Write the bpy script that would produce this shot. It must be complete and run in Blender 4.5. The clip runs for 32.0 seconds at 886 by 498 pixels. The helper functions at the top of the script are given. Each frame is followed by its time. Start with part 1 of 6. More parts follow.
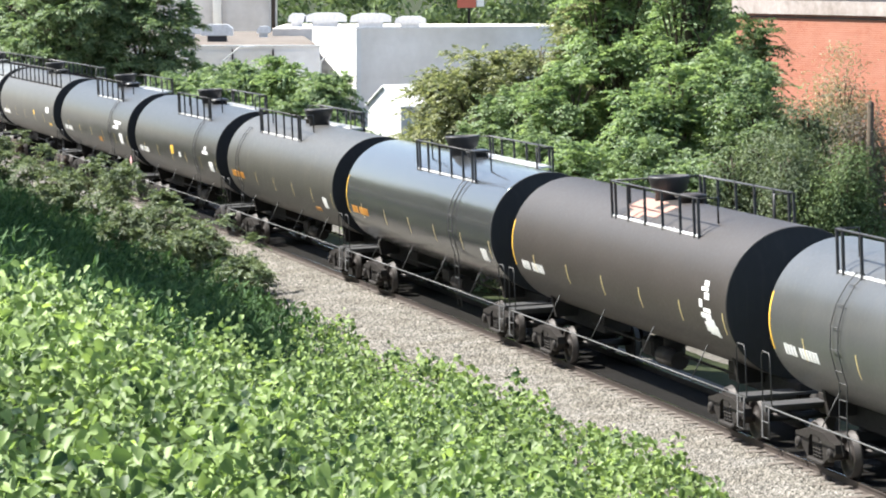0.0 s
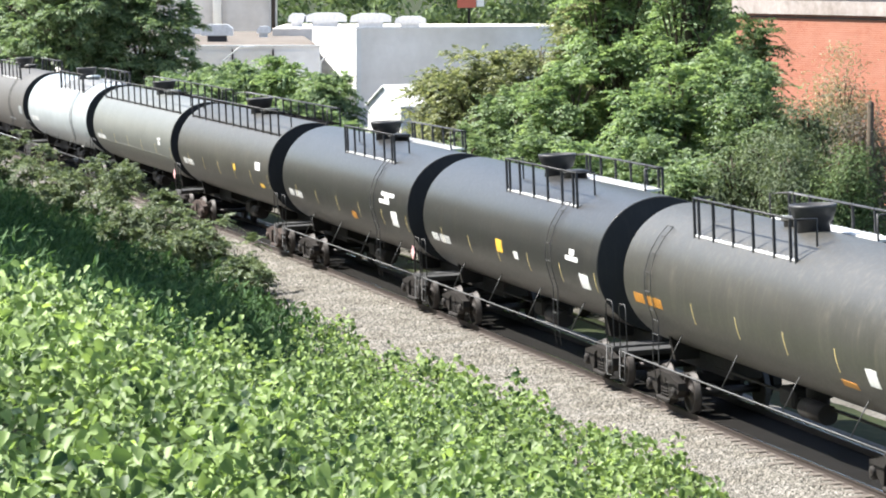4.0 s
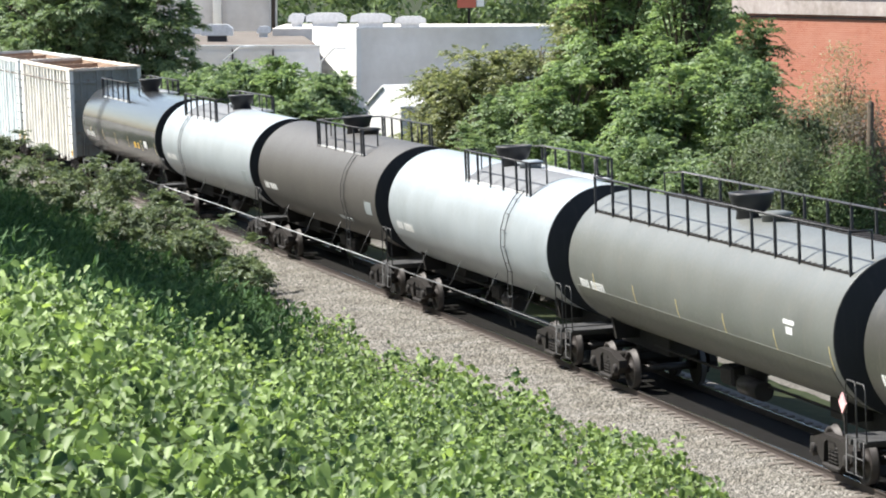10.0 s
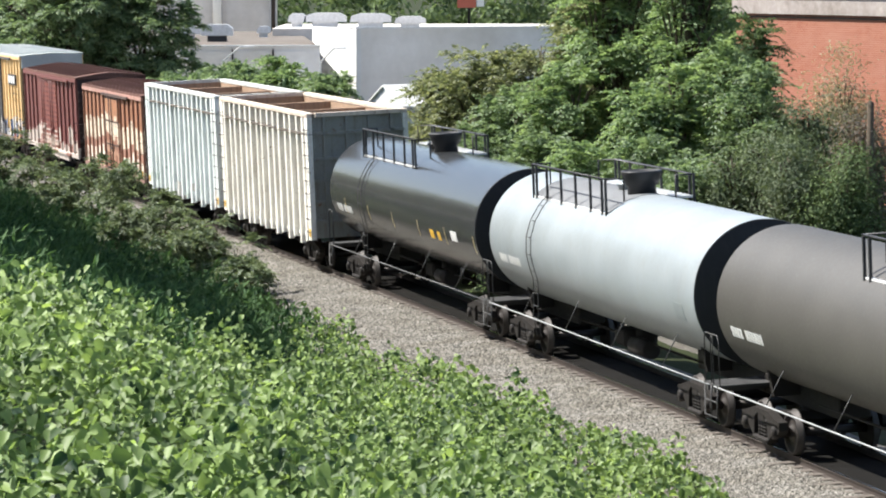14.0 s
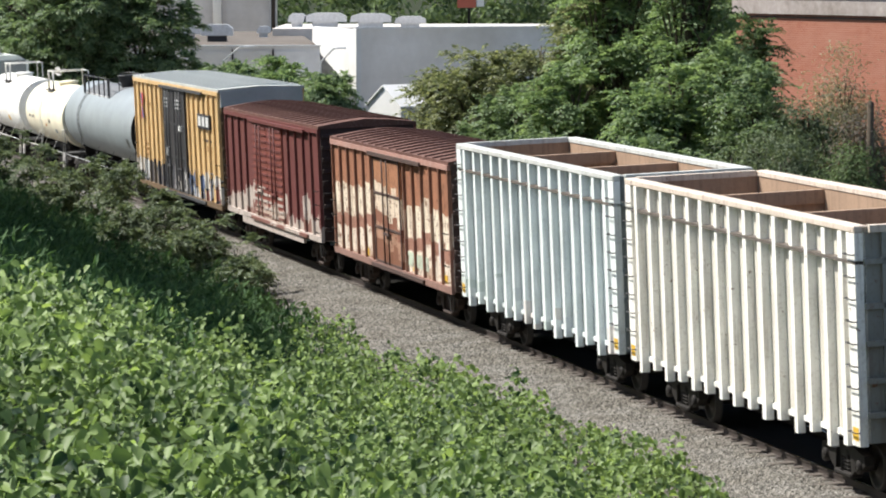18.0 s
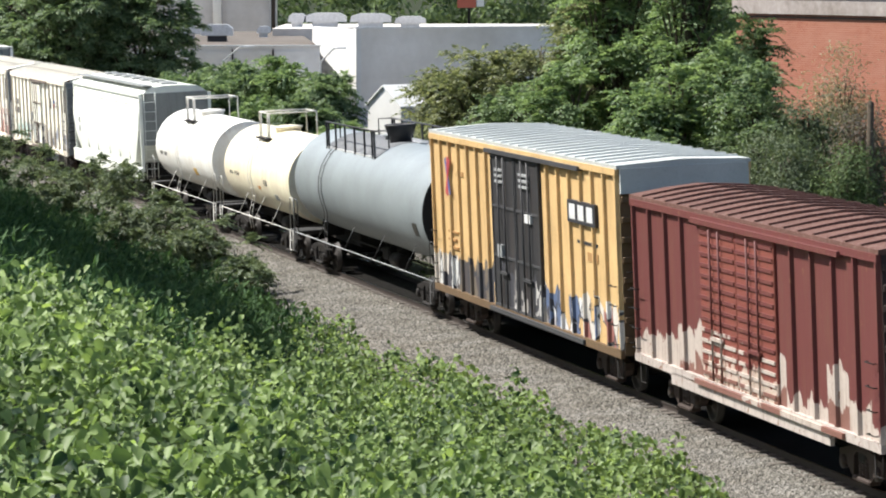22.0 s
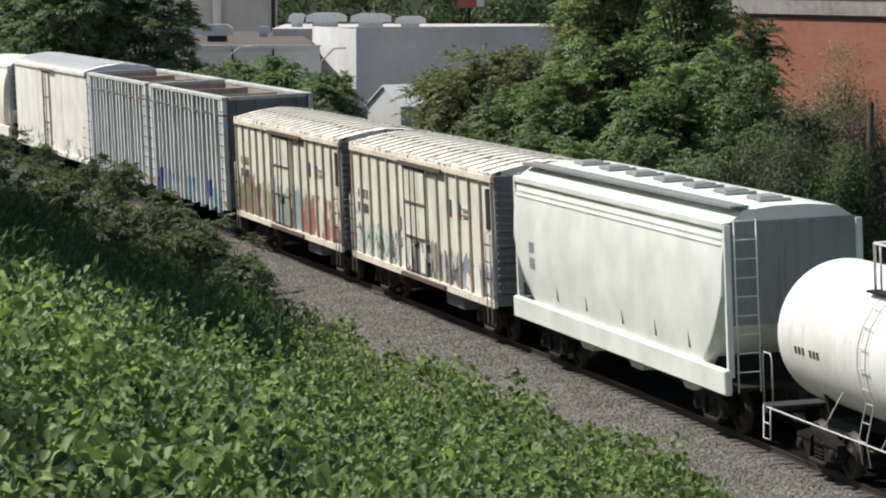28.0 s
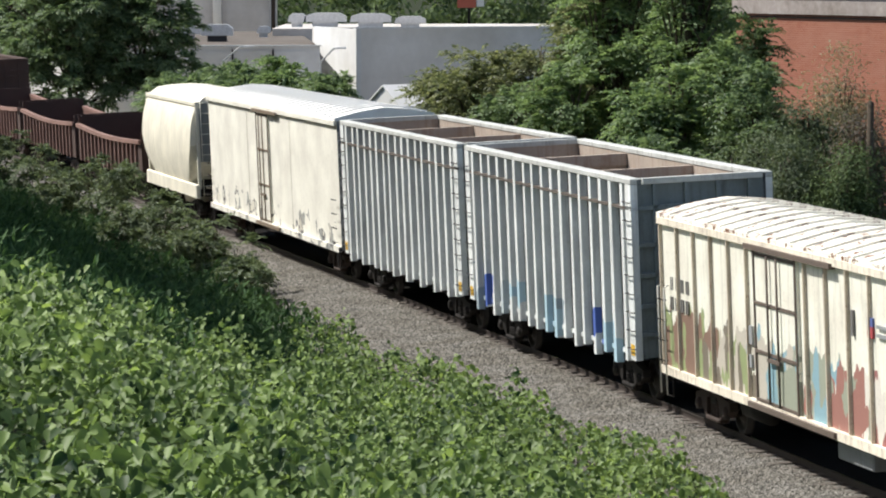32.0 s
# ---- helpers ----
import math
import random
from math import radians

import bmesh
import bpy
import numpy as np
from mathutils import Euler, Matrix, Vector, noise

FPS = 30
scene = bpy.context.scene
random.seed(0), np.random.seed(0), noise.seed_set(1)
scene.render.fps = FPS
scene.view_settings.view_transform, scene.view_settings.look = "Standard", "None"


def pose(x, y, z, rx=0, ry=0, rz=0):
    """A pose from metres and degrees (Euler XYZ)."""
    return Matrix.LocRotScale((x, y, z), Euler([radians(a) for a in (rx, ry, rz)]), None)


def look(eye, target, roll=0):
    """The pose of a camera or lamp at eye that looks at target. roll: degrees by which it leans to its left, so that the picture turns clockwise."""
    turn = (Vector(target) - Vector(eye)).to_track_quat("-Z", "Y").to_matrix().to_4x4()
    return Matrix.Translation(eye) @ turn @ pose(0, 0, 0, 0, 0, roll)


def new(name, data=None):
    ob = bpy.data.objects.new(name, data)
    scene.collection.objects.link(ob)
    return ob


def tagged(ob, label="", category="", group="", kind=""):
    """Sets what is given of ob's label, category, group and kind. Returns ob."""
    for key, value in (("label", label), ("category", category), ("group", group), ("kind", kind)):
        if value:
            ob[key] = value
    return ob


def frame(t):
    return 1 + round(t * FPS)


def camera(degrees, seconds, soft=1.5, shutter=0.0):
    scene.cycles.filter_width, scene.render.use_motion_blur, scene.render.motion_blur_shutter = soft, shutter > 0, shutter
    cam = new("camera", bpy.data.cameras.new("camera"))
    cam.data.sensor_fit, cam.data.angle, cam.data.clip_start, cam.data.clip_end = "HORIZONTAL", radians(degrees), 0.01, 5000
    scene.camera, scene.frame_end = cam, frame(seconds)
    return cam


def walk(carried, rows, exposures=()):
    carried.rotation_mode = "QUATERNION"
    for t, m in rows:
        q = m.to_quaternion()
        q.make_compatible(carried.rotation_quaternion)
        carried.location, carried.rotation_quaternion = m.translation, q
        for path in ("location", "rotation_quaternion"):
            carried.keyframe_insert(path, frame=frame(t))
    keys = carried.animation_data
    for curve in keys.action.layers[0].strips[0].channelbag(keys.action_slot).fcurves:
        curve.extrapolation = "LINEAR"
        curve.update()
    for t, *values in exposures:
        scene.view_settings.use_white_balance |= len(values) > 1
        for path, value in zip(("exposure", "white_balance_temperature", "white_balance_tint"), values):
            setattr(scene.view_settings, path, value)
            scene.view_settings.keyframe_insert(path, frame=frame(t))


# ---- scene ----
# Camera on a hillside above a single railway track; +y is away from it, z = 0 at rail top.
cam = camera(14.49, 32.0, soft=2.0)
EYE = pose(0, 0, 9.2526, 90 - 4.658, 0, 0.064)
walk(cam, [(0.0, EYE), (32.0, EYE)], exposures=[(0.0, 1.61), (6.0, 1.61), (8.0, 1.46), (9.0, 1.35), (10.0, 1.25), (11.0, 1.15), (13.0, 1.13), (14.0, 1.1), (17.0, 0.9), (18.0, 0.63), (19.0, 0.65), (20.0, 0.78), (21.0, 0.78), (22.0, 0.76), (23.0, 0.58), (24.0, 0.35), (25.0, 0.26), (28.0, -0.07), (29.0, 0.01), (31.0, 0.17), (32.0, 0.27)])

# ---- world and sun ----
SUN_FROM = Vector((-0.60, 0.21, 0.77)).normalized()
world = bpy.data.worlds.new("sky")
scene.world = world
world.use_nodes = True
wn = world.node_tree.nodes
sky = wn.new("ShaderNodeTexSky")
sky.sky_type, sky.sun_disc = "NISHITA", False
sky.sun_elevation = math.asin(SUN_FROM.z)
sky.sun_rotation = math.atan2(SUN_FROM.x, SUN_FROM.y)
sky.air_density, sky.dust_density = 1.0, 2.0
world.node_tree.links.new(sky.outputs[0], wn["Background"].inputs[0])
wn["Background"].inputs[1].default_value = 0.104
sun = new("sun", bpy.data.lights.new("sun", "SUN"))
sun.data.energy, sun.data.angle, sun.data.color = 5.0, radians(0.53), (1.0, 0.975, 0.92)
sun.matrix_world = look(SUN_FROM * 50, (0, 0, 0))


# ---- the line of the track ----
def track(s):
    """Place and heading of the track's centre line, s metres along it in the direction of travel."""
    x0, y0, h0, k, k2 = 1.43, 90.1247, -1.325413, -4.129e-4, -6.628e-7
    n, x, y = 24, 0.0, 0.0
    for i in range(n):
        u = s * (i + 0.5) / n
        h = h0 + k * u + k2 * u * u
        x += math.cos(h) * s / n
        y += math.sin(h) * s / n
    return x0 + x, y0 + y, h0 + k * s + k2 * s * s


CANT = math.degrees(0.04336)
TABLE = [(s, *track(s)) for s in range(-480, 481, 4)]
TS, TX, TY, TH = (np.array(c) for c in zip(*TABLE))


def beside(s, lat, z=0.0):
    """A point beside the track: lat is positive on the side away from the camera."""
    x, y, h = track(s)
    return Vector((x - lat * math.sin(h), y + lat * math.cos(h), z))


def lateral(x, y):
    """Signed distance of ground points from the track's centre line (numpy arrays)."""
    s = np.interp(y, TY[::-1], TS[::-1])
    for _ in range(3):
        cx, cy, h = np.interp(s, TS, TX), np.interp(s, TS, TY), np.interp(s, TS, TH)
        s = s + (x - cx) * np.cos(h) + (y - cy) * np.sin(h)
    cx, cy, h = np.interp(s, TS, TX), np.interp(s, TS, TY), np.interp(s, TS, TH)
    return s, -(x - cx) * np.sin(h) + (y - cy) * np.cos(h)


def smooth(a):
    a = np.clip(a, 0, 1)
    return a * a * (3 - 2 * a)


def wave(x, y, f, p=0.0):
    return (np.sin(x * f + 1.3 * np.sin(y * f * 0.71 + p)) + np.sin(y * f * 1.17 + 1.1 * np.sin(x * f * 0.83 + 2 * p))) * 0.5


def ground_z(x, y):
    s, lat = lateral(x, y)
    near = np.maximum(-lat - 4.2, 0)
    z = -0.75 + 0.33 * smooth((4.6 - np.abs(lat)) / 1.6)
    z = z + 4.6 * smooth(near / 16.0) + 0.02 * np.clip(near - 16, 0, 100)
    z = z + 0.22 * wave(x, y, 0.55, 0.4) * smooth(near / 5)
    z = z + 0.8 * smooth((lat - 6) / 8) + 0.5 * wave(x, y, 0.2, 1.0) * smooth((lat - 6) / 6) * smooth((300 - y) / 100)
    return z


# ---- mesh building ----
class Build:
    def __init__(self):
        self.v, self.f, self.s = [], [], []

    def add(self, verts, faces, smooth_it=False):
        o = len(self.v)
        self.v.extend(tuple(p) for p in verts)
        self.f.extend(tuple(i + o for i in f) for f in faces)
        self.s.extend([smooth_it] * len(faces))
        return self

    def box(self, x0, x1, y0, y1, z0, z1, turn=None, bevel=0.0):
        if bevel:
            b = min(bevel, (x1 - x0) / 3, (y1 - y0) / 3, (z1 - z0) / 3)
            vs = []
            for z, d in ((z0, b), (z0 + b, 0), (z1 - b, 0), (z1, b)):
                vs += [(x0 + d, y0 + d + (b - d), z), (x0 + d + (b - d), y0 + d, z), (x1 - d - (b - d), y0 + d, z), (x1 - d, y0 + d + (b - d), z),
                       (x1 - d, y1 - d - (b - d), z), (x1 - d - (b - d), y1 - d, z), (x0 + d + (b - d), y1 - d, z), (x0 + d, y1 - d - (b - d), z)]
            fs = [tuple(range(7, -1, -1)), tuple(range(24, 32))]
            for r in range(3):
                fs += [(r * 8 + i, r * 8 + (i + 1) % 8, r * 8 + 8 + (i + 1) % 8, r * 8 + 8 + i) for i in range(8)]
        else:
            vs = [(x, y, z) for z in (z0, z1) for x, y in ((x0, y0), (x1, y0), (x1, y1), (x0, y1))]
            fs = [(3, 2, 1, 0), (4, 5, 6, 7), (0, 1, 5, 4), (1, 2, 6, 5), (2, 3, 7, 6), (3, 0, 4, 7)]
        if turn is not None:
            vs = [turn @ Vector(p) for p in vs]
        return self.add(vs, fs)

    def tube(self, pts, r, n=6, caps=True):
        """A round bar along a line of points."""
        pts = [Vector(p) for p in pts]
        rings = []
        for i, p in enumerate(pts):
            d = (pts[min(i + 1, len(pts) - 1)] - pts[max(i - 1, 0)]).normalized()
            a = d.orthogonal().normalized() if i == 0 else (a - d * a.dot(d)).normalized()
            b = d.cross(a)
            rr = r[i] if isinstance(r, (list, tuple)) else r
            rings.append([p + (a * math.cos(2 * math.pi * j / n) + b * math.sin(2 * math.pi * j / n)) * rr for j in range(n)])
        vs = [q for ring in rings for q in ring]
        fs = [(i * n + j, i * n + (j + 1) % n, (i + 1) * n + (j + 1) % n, (i + 1) * n + j) for i in range(len(pts) - 1) for j in range(n)]
        self.add(vs, fs, True)
        if caps:
            o = len(self.v) - len(vs)
            self.f += [tuple(o + j for j in range(n - 1, -1, -1)), tuple(o + len(vs) - n + j for j in range(n))]
            self.s += [False, False]
        return self

    def lathe(self, prof, n, axis="x", centre=(0, 0, 0), smooth_it=True):
        """Turn a profile of (along, radius) round an axis."""
        vs, fs = [], []
        c = Vector(centre)
        for a, r in prof:
            for j in range(n):
                t = 2 * math.pi * j / n
                u, w = r * math.cos(t), r * math.sin(t)
                vs.append(c + Vector({"x": (a, u, w), "y": (w, a, u), "z": (u, w, a)}[axis]))
        for i in range(len(prof) - 1):
            fs += [(i * n + j, (i + 1) * n + j, (i + 1) * n + (j + 1) % n, i * n + (j + 1) % n)[::-1] for j in range(n)]
        self.add(vs, fs, smooth_it)
        o = len(self.v) - len(vs)
        for k, ring in ((0, list(range(n))), (len(prof) - 1, list(range(n))[::-1])):
            if prof[k][1] > 1e-4:
                self.f.append(tuple(o + k * n + j for j in ring))
                self.s.append(False)
        return self

    def prism(self, poly, a0, a1, axis="y"):
        """A flat outline pushed through along an axis; poly holds (x, z) for y, (y, z) for x, (x, y) for z."""
        n = len(poly)
        put = {"y": lambda p, a: (p[0], a, p[1]), "x": lambda p, a: (a, p[0], p[1]), "z": lambda p, a: (p[0], p[1], a)}[axis]
        vs = [put(p, a) for a in (a0, a1) for p in poly]
        fs = [tuple(range(n)), tuple(range(2 * n - 1, n - 1, -1))] + [(i, i + n, (i + 1) % n + n, (i + 1) % n) for i in range(n)]
        return self.add(vs, fs)

    def mesh(self, name):
        me = bpy.data.meshes.new(name)
        me.from_pydata(self.v, [], self.f)
        me.polygons.foreach_set("use_smooth", self.s)
        me.update()
        if self.closed():
            bm = bmesh.new()
            bm.from_mesh(me)
            bmesh.ops.recalc_face_normals(bm, faces=bm.faces)
            bm.to_mesh(me)
            bm.free()
        return me

    def closed(self):
        return len(self.f) < 6000


def part(name, what, material, parent, label="", at=None):
    """Links a mesh as one object under a thing or a part (or at top level when parent is None)."""
    me = what.mesh(name) if isinstance(what, Build) else what
    if material is not None and not me.materials:
        me.materials.append(material)
    ob = new(name, me)
    if at is not None:
        ob.matrix_basis = at
    if parent is not None:
        ob.parent = parent
    return tagged(ob, label)


def empty(name, m=None):
    ob = new(name)
    ob.empty_display_size = 0.5
    if m is not None:
        ob.matrix_basis = m
    return ob


# ---- materials ----
def nodes(name):
    m = bpy.data.materials.new(name)
    m.use_nodes = True
    nt = m.node_tree
    return m, nt, nt.nodes["Principled BSDF"]


def texture_space(nt, scale=(1, 1, 1), kind="Object"):
    tc = nt.nodes.new("ShaderNodeTexCoord")
    mp = nt.nodes.new("ShaderNodeMapping")
    mp.inputs["Scale"].default_value = scale
    nt.links.new(tc.outputs[kind], mp.inputs[0])
    return mp.outputs[0]


def noise_of(nt, vec, scale, detail=4.0, rough=0.55):
    n = nt.nodes.new("ShaderNodeTexNoise")
    n.inputs["Scale"].default_value, n.inputs["Detail"].default_value, n.inputs["Roughness"].default_value = scale, detail, rough
    nt.links.new(vec, n.inputs["Vector"])
    return n.outputs["Fac"]


def ramp(nt, fac, a, b, ca=(0, 0, 0, 1), cb=(1, 1, 1, 1)):
    r = nt.nodes.new("ShaderNodeValToRGB")
    r.color_ramp.elements[0].position, r.color_ramp.elements[1].position = a, b
    r.color_ramp.elements[0].color, r.color_ramp.elements[1].color = ca, cb
    nt.links.new(fac, r.inputs[0])
    return r.outputs[0]


def mix(nt, fac, a, b, how="MIX"):
    m = nt.nodes.new("ShaderNodeMix")
    m.data_type, m.blend_type = "RGBA", how
    for sock, val in ((m.inputs["Factor"], fac), (m.inputs["A"], a), (m.inputs["B"], b)):
        if isinstance(val, (int, float)):
            sock.default_value = val
        elif isinstance(val, (tuple, list)):
            sock.default_value = (*val[:3], 1)
        else:
            nt.links.new(val, sock)
    return m.outputs["Result"]


def arith(nt, how, a, b=0.0):
    m = nt.nodes.new("ShaderNodeMath")
    m.operation = how
    for sock, val in zip(m.inputs, (a, b)):
        if isinstance(val, (int, float)):
            sock.default_value = val
        else:
            nt.links.new(val, sock)
    return m.outputs[0]


def bump(nt, bsdf, height, strength, distance):
    b = nt.nodes.new("ShaderNodeBump")
    b.inputs["Strength"].default_value, b.inputs["Distance"].default_value = strength, distance
    nt.links.new(height, b.inputs["Height"])
    nt.links.new(b.outputs[0], bsdf.inputs["Normal"])


def paint(name, base, rough=0.5, metal=0.0, dirt=(0.06, 0.045, 0.03), much=0.35, streak=True, dents=0.15, fleck=0.0, spec=0.5):
    """Weathered paint: broad fading, grime in soft patches, vertical streaks and fine speckle."""
    m, nt, b = nodes(name)
    vec = texture_space(nt)
    broad = noise_of(nt, vec, 0.8, 5.0)
    fine = noise_of(nt, vec, 14.0, 6.0, 0.7)
    col = mix(nt, ramp(nt, broad, 0.3, 0.7), tuple(c * 0.86 for c in base), tuple(min(c * 1.1, 0.95) for c in base))
    if streak:
        run = noise_of(nt, texture_space(nt, (3.2, 3.2, 0.22)), 2.2, 5.0, 0.65)
        col = mix(nt, arith(nt, "MULTIPLY", ramp(nt, run, 0.50, 0.78), much), col, dirt)
    col = mix(nt, arith(nt, "MULTIPLY", ramp(nt, fine, 0.52, 0.80), much * 0.8), col, dirt)
    if fleck:
        chips = noise_of(nt, vec, 5.0, 8.0, 0.75)
        col = mix(nt, ramp(nt, chips, 0.66 - fleck * 0.15, 0.70 - fleck * 0.15), col, (0.17, 0.07, 0.035))
    nt.links.new(col, b.inputs["Base Color"])
    b.inputs["Metallic"].default_value = metal
    b.inputs["Specular IOR Level"].default_value = spec
    nt.links.new(ramp(nt, fine, 0.2, 0.9, (rough * 0.8,) * 3 + (1,), (min(rough * 1.35, 1),) * 3 + (1,)), b.inputs["Roughness"])
    bump(nt, b, mix(nt, 0.75, fine, broad), dents, 0.02)
    return m


def tagging(name, base, colours, top, wobble=0.6, rough=0.6, cell=1.1, share=0.5, outline=True, ordered=0.0, tall=1.0, runs=0.45):
    """Weathered car side whose lower part was sprayed over with coloured shapes up to about a height."""
    m, nt, b = nodes(name)
    vec = texture_space(nt)
    sep = nt.nodes.new("ShaderNodeSeparateXYZ")
    nt.links.new(vec, sep.inputs[0])
    broad = noise_of(nt, vec, 0.8, 5.0)
    fine = noise_of(nt, vec, 14.0, 6.0, 0.7)
    run = noise_of(nt, texture_space(nt, (3.2, 3.2, 0.22)), 2.2, 5.0, 0.65)
    col = mix(nt, ramp(nt, broad, 0.3, 0.7), tuple(c * 0.84 for c in base), tuple(min(c * 1.1, 0.95) for c in base))
    col = mix(nt, arith(nt, "MULTIPLY", ramp(nt, run, 0.5, 0.8), runs), col, (0.10, 0.055, 0.03))
    flat = texture_space(nt, (1, 0, 1 / tall))
    edge = noise_of(nt, texture_space(nt, (1, 0, 0.5)), cell, 2.0, 0.5)
    lim = arith(nt, "ADD", arith(nt, "MULTIPLY", arith(nt, "SUBTRACT", edge, 0.5), wobble * 4), top)
    below = arith(nt, "LESS_THAN", sep.outputs[2], lim)
    vo = nt.nodes.new("ShaderNodeTexVoronoi")
    vo.inputs["Scale"].default_value = cell * 1.5
    warp = nt.nodes.new("ShaderNodeMix")
    warp.data_type = "VECTOR"
    warp.inputs["Factor"].default_value = 0.4
    nn = nt.nodes.new("ShaderNodeTexNoise")
    nn.inputs["Scale"].default_value = 2.5
    nt.links.new(flat, nn.inputs["Vector"])
    nt.links.new(flat, warp.inputs["A"])
    nt.links.new(nn.outputs["Color"], warp.inputs["B"])
    nt.links.new(warp.outputs["Result"], vo.inputs["Vector"])
    sc = nt.nodes.new("ShaderNodeSeparateColor")
    nt.links.new(vo.outputs["Color"], sc.inputs[0])
    r = nt.nodes.new("ShaderNodeValToRGB")
    r.color_ramp.interpolation = "CONSTANT"
    r.color_ramp.elements[0].color = (*colours[0], 1)
    r.color_ramp.elements[0].position = 0.0
    r.color_ramp.elements[1].color = (*colours[-1], 1)
    r.color_ramp.elements[1].position = (len(colours) - 1) / len(colours)
    for i, c in enumerate(colours[1:-1]):
        r.color_ramp.elements.new((i + 1) / len(colours)).color = (*c, 1)
    if ordered:
        pick = arith(nt, "ADD", arith(nt, "MULTIPLY", sep.outputs[0], 1 / ordered), arith(nt, "ADD", arith(nt, "MULTIPLY", sc.outputs[0], 0.3), 0.35))
        nt.links.new(pick, r.inputs[0])
    else:
        nt.links.new(sc.outputs[0], r.inputs[0])
    on = arith(nt, "MULTIPLY", below, arith(nt, "LESS_THAN", sc.outputs[1], share))
    col = mix(nt, on, col, r.outputs[0])
    rim = 0.05 if outline else 0.0
    line = nt.nodes.new("ShaderNodeTexVoronoi")
    line.feature = "DISTANCE_TO_EDGE"
    line.inputs["Scale"].default_value = cell * 1.5
    nt.links.new(warp.outputs["Result"], line.inputs["Vector"])
    col = mix(nt, arith(nt, "MULTIPLY", on, arith(nt, "LESS_THAN", line.outputs["Distance"], rim)), col, (0.05, 0.05, 0.06))
    col = mix(nt, arith(nt, "MULTIPLY", ramp(nt, fine, 0.52, 0.8), 0.3), col, (0.07, 0.05, 0.035))
    nt.links.new(col, b.inputs["Base Color"])
    b.inputs["Roughness"].default_value = rough
    bump(nt, b, fine, 0.15, 0.02)
    return m


def banded(name, bands, rough=0.65, wobble=0.35, cell=0.8, rust=0.3, panel=0.0, jump=0.3, wear=0.0):
    """Car side with old paint lying in uneven level bands: (height up to which it reaches, colour)."""
    m, nt, b = nodes(name)
    vec = texture_space(nt)
    sep = nt.nodes.new("ShaderNodeSeparateXYZ")
    nt.links.new(vec, sep.inputs[0])
    edge = noise_of(nt, texture_space(nt, (1, 0, 0.3)), cell, 4.0, 0.6)
    fine = noise_of(nt, vec, 14.0, 6.0, 0.7)
    run = noise_of(nt, texture_space(nt, (3.2, 3.2, 0.22)), 2.2, 5.0, 0.65)
    z = arith(nt, "ADD", sep.outputs[2], arith(nt, "MULTIPLY", arith(nt, "SUBTRACT", edge, 0.5), wobble * 4))
    if panel:
        wn1 = nt.nodes.new("ShaderNodeTexWhiteNoise")
        wn1.noise_dimensions = "1D"
        nt.links.new(arith(nt, "FLOOR", arith(nt, "DIVIDE", sep.outputs[0], panel)), wn1.inputs["W"])
        z = arith(nt, "ADD", z, arith(nt, "MULTIPLY", arith(nt, "SUBTRACT", wn1.outputs["Value"], 0.5), jump))
    col = bands[-1][1]
    for top, c in bands[-2::-1]:
        col = mix(nt, arith(nt, "LESS_THAN", z, top), col, c)
    col = mix(nt, arith(nt, "MULTIPLY", ramp(nt, run, 0.48, 0.78), rust), col, (0.17, 0.075, 0.04))
    chips = noise_of(nt, vec, 4.0, 8.0, 0.75)
    col = mix(nt, ramp(nt, chips, 0.59 - wear, 0.64 - wear), col, (0.20, 0.085, 0.045))
    tall_run = noise_of(nt, texture_space(nt, (7.0, 7.0, 0.5)), 2.0, 6.0, 0.7)
    col = mix(nt, arith(nt, "MULTIPLY", ramp(nt, tall_run, 0.56, 0.66), rust), col, (0.11, 0.05, 0.032))
    col = mix(nt, arith(nt, "MULTIPLY", ramp(nt, fine, 0.5, 0.8), 0.35), col, (0.09, 0.05, 0.035))
    nt.links.new(col, b.inputs["Base Color"])
    b.inputs["Roughness"].default_value = rough
    bump(nt, b, fine, 0.15, 0.02)
    return m


def leafy(name, a, b_col, rough=0.5, through_it=0.3, patchy=0.5, spec=0.35):
    """Leaves: each one a shade of its own between two greens, a little light coming through."""
    m, nt, b = nodes(name)
    geo = nt.nodes.new("ShaderNodeNewGeometry")
    vec = texture_space(nt)
    big = noise_of(nt, vec, 0.45, 3.0)
    rnd = arith(nt, "ADD", arith(nt, "MULTIPLY", geo.outputs["Random Per Island"], 0.65), arith(nt, "ADD", arith(nt, "MULTIPLY", big, patchy), 0.25 - 0.5 * patchy))
    col = ramp(nt, rnd, 0.15, 0.95, (*a, 1), (*b_col, 1))
    nt.links.new(col, b.inputs["Base Color"])
    b.inputs["Roughness"].default_value = rough
    b.inputs["Specular IOR Level"].default_value = spec
    tr = nt.nodes.new("ShaderNodeBsdfTranslucent")
    nt.links.new(mix(nt, 1.0, col, (1.0, 1.0, 0.7), "MULTIPLY"), tr.inputs[0])
    ms = nt.nodes.new("ShaderNodeMixShader")
    ms.inputs[0].default_value = through_it
    nt.links.new(b.outputs[0], ms.inputs[1])
    nt.links.new(tr.outputs[0], ms.inputs[2])
    nt.links.new(ms.outputs[0], nt.nodes["Material Output"].inputs[0])
    return m


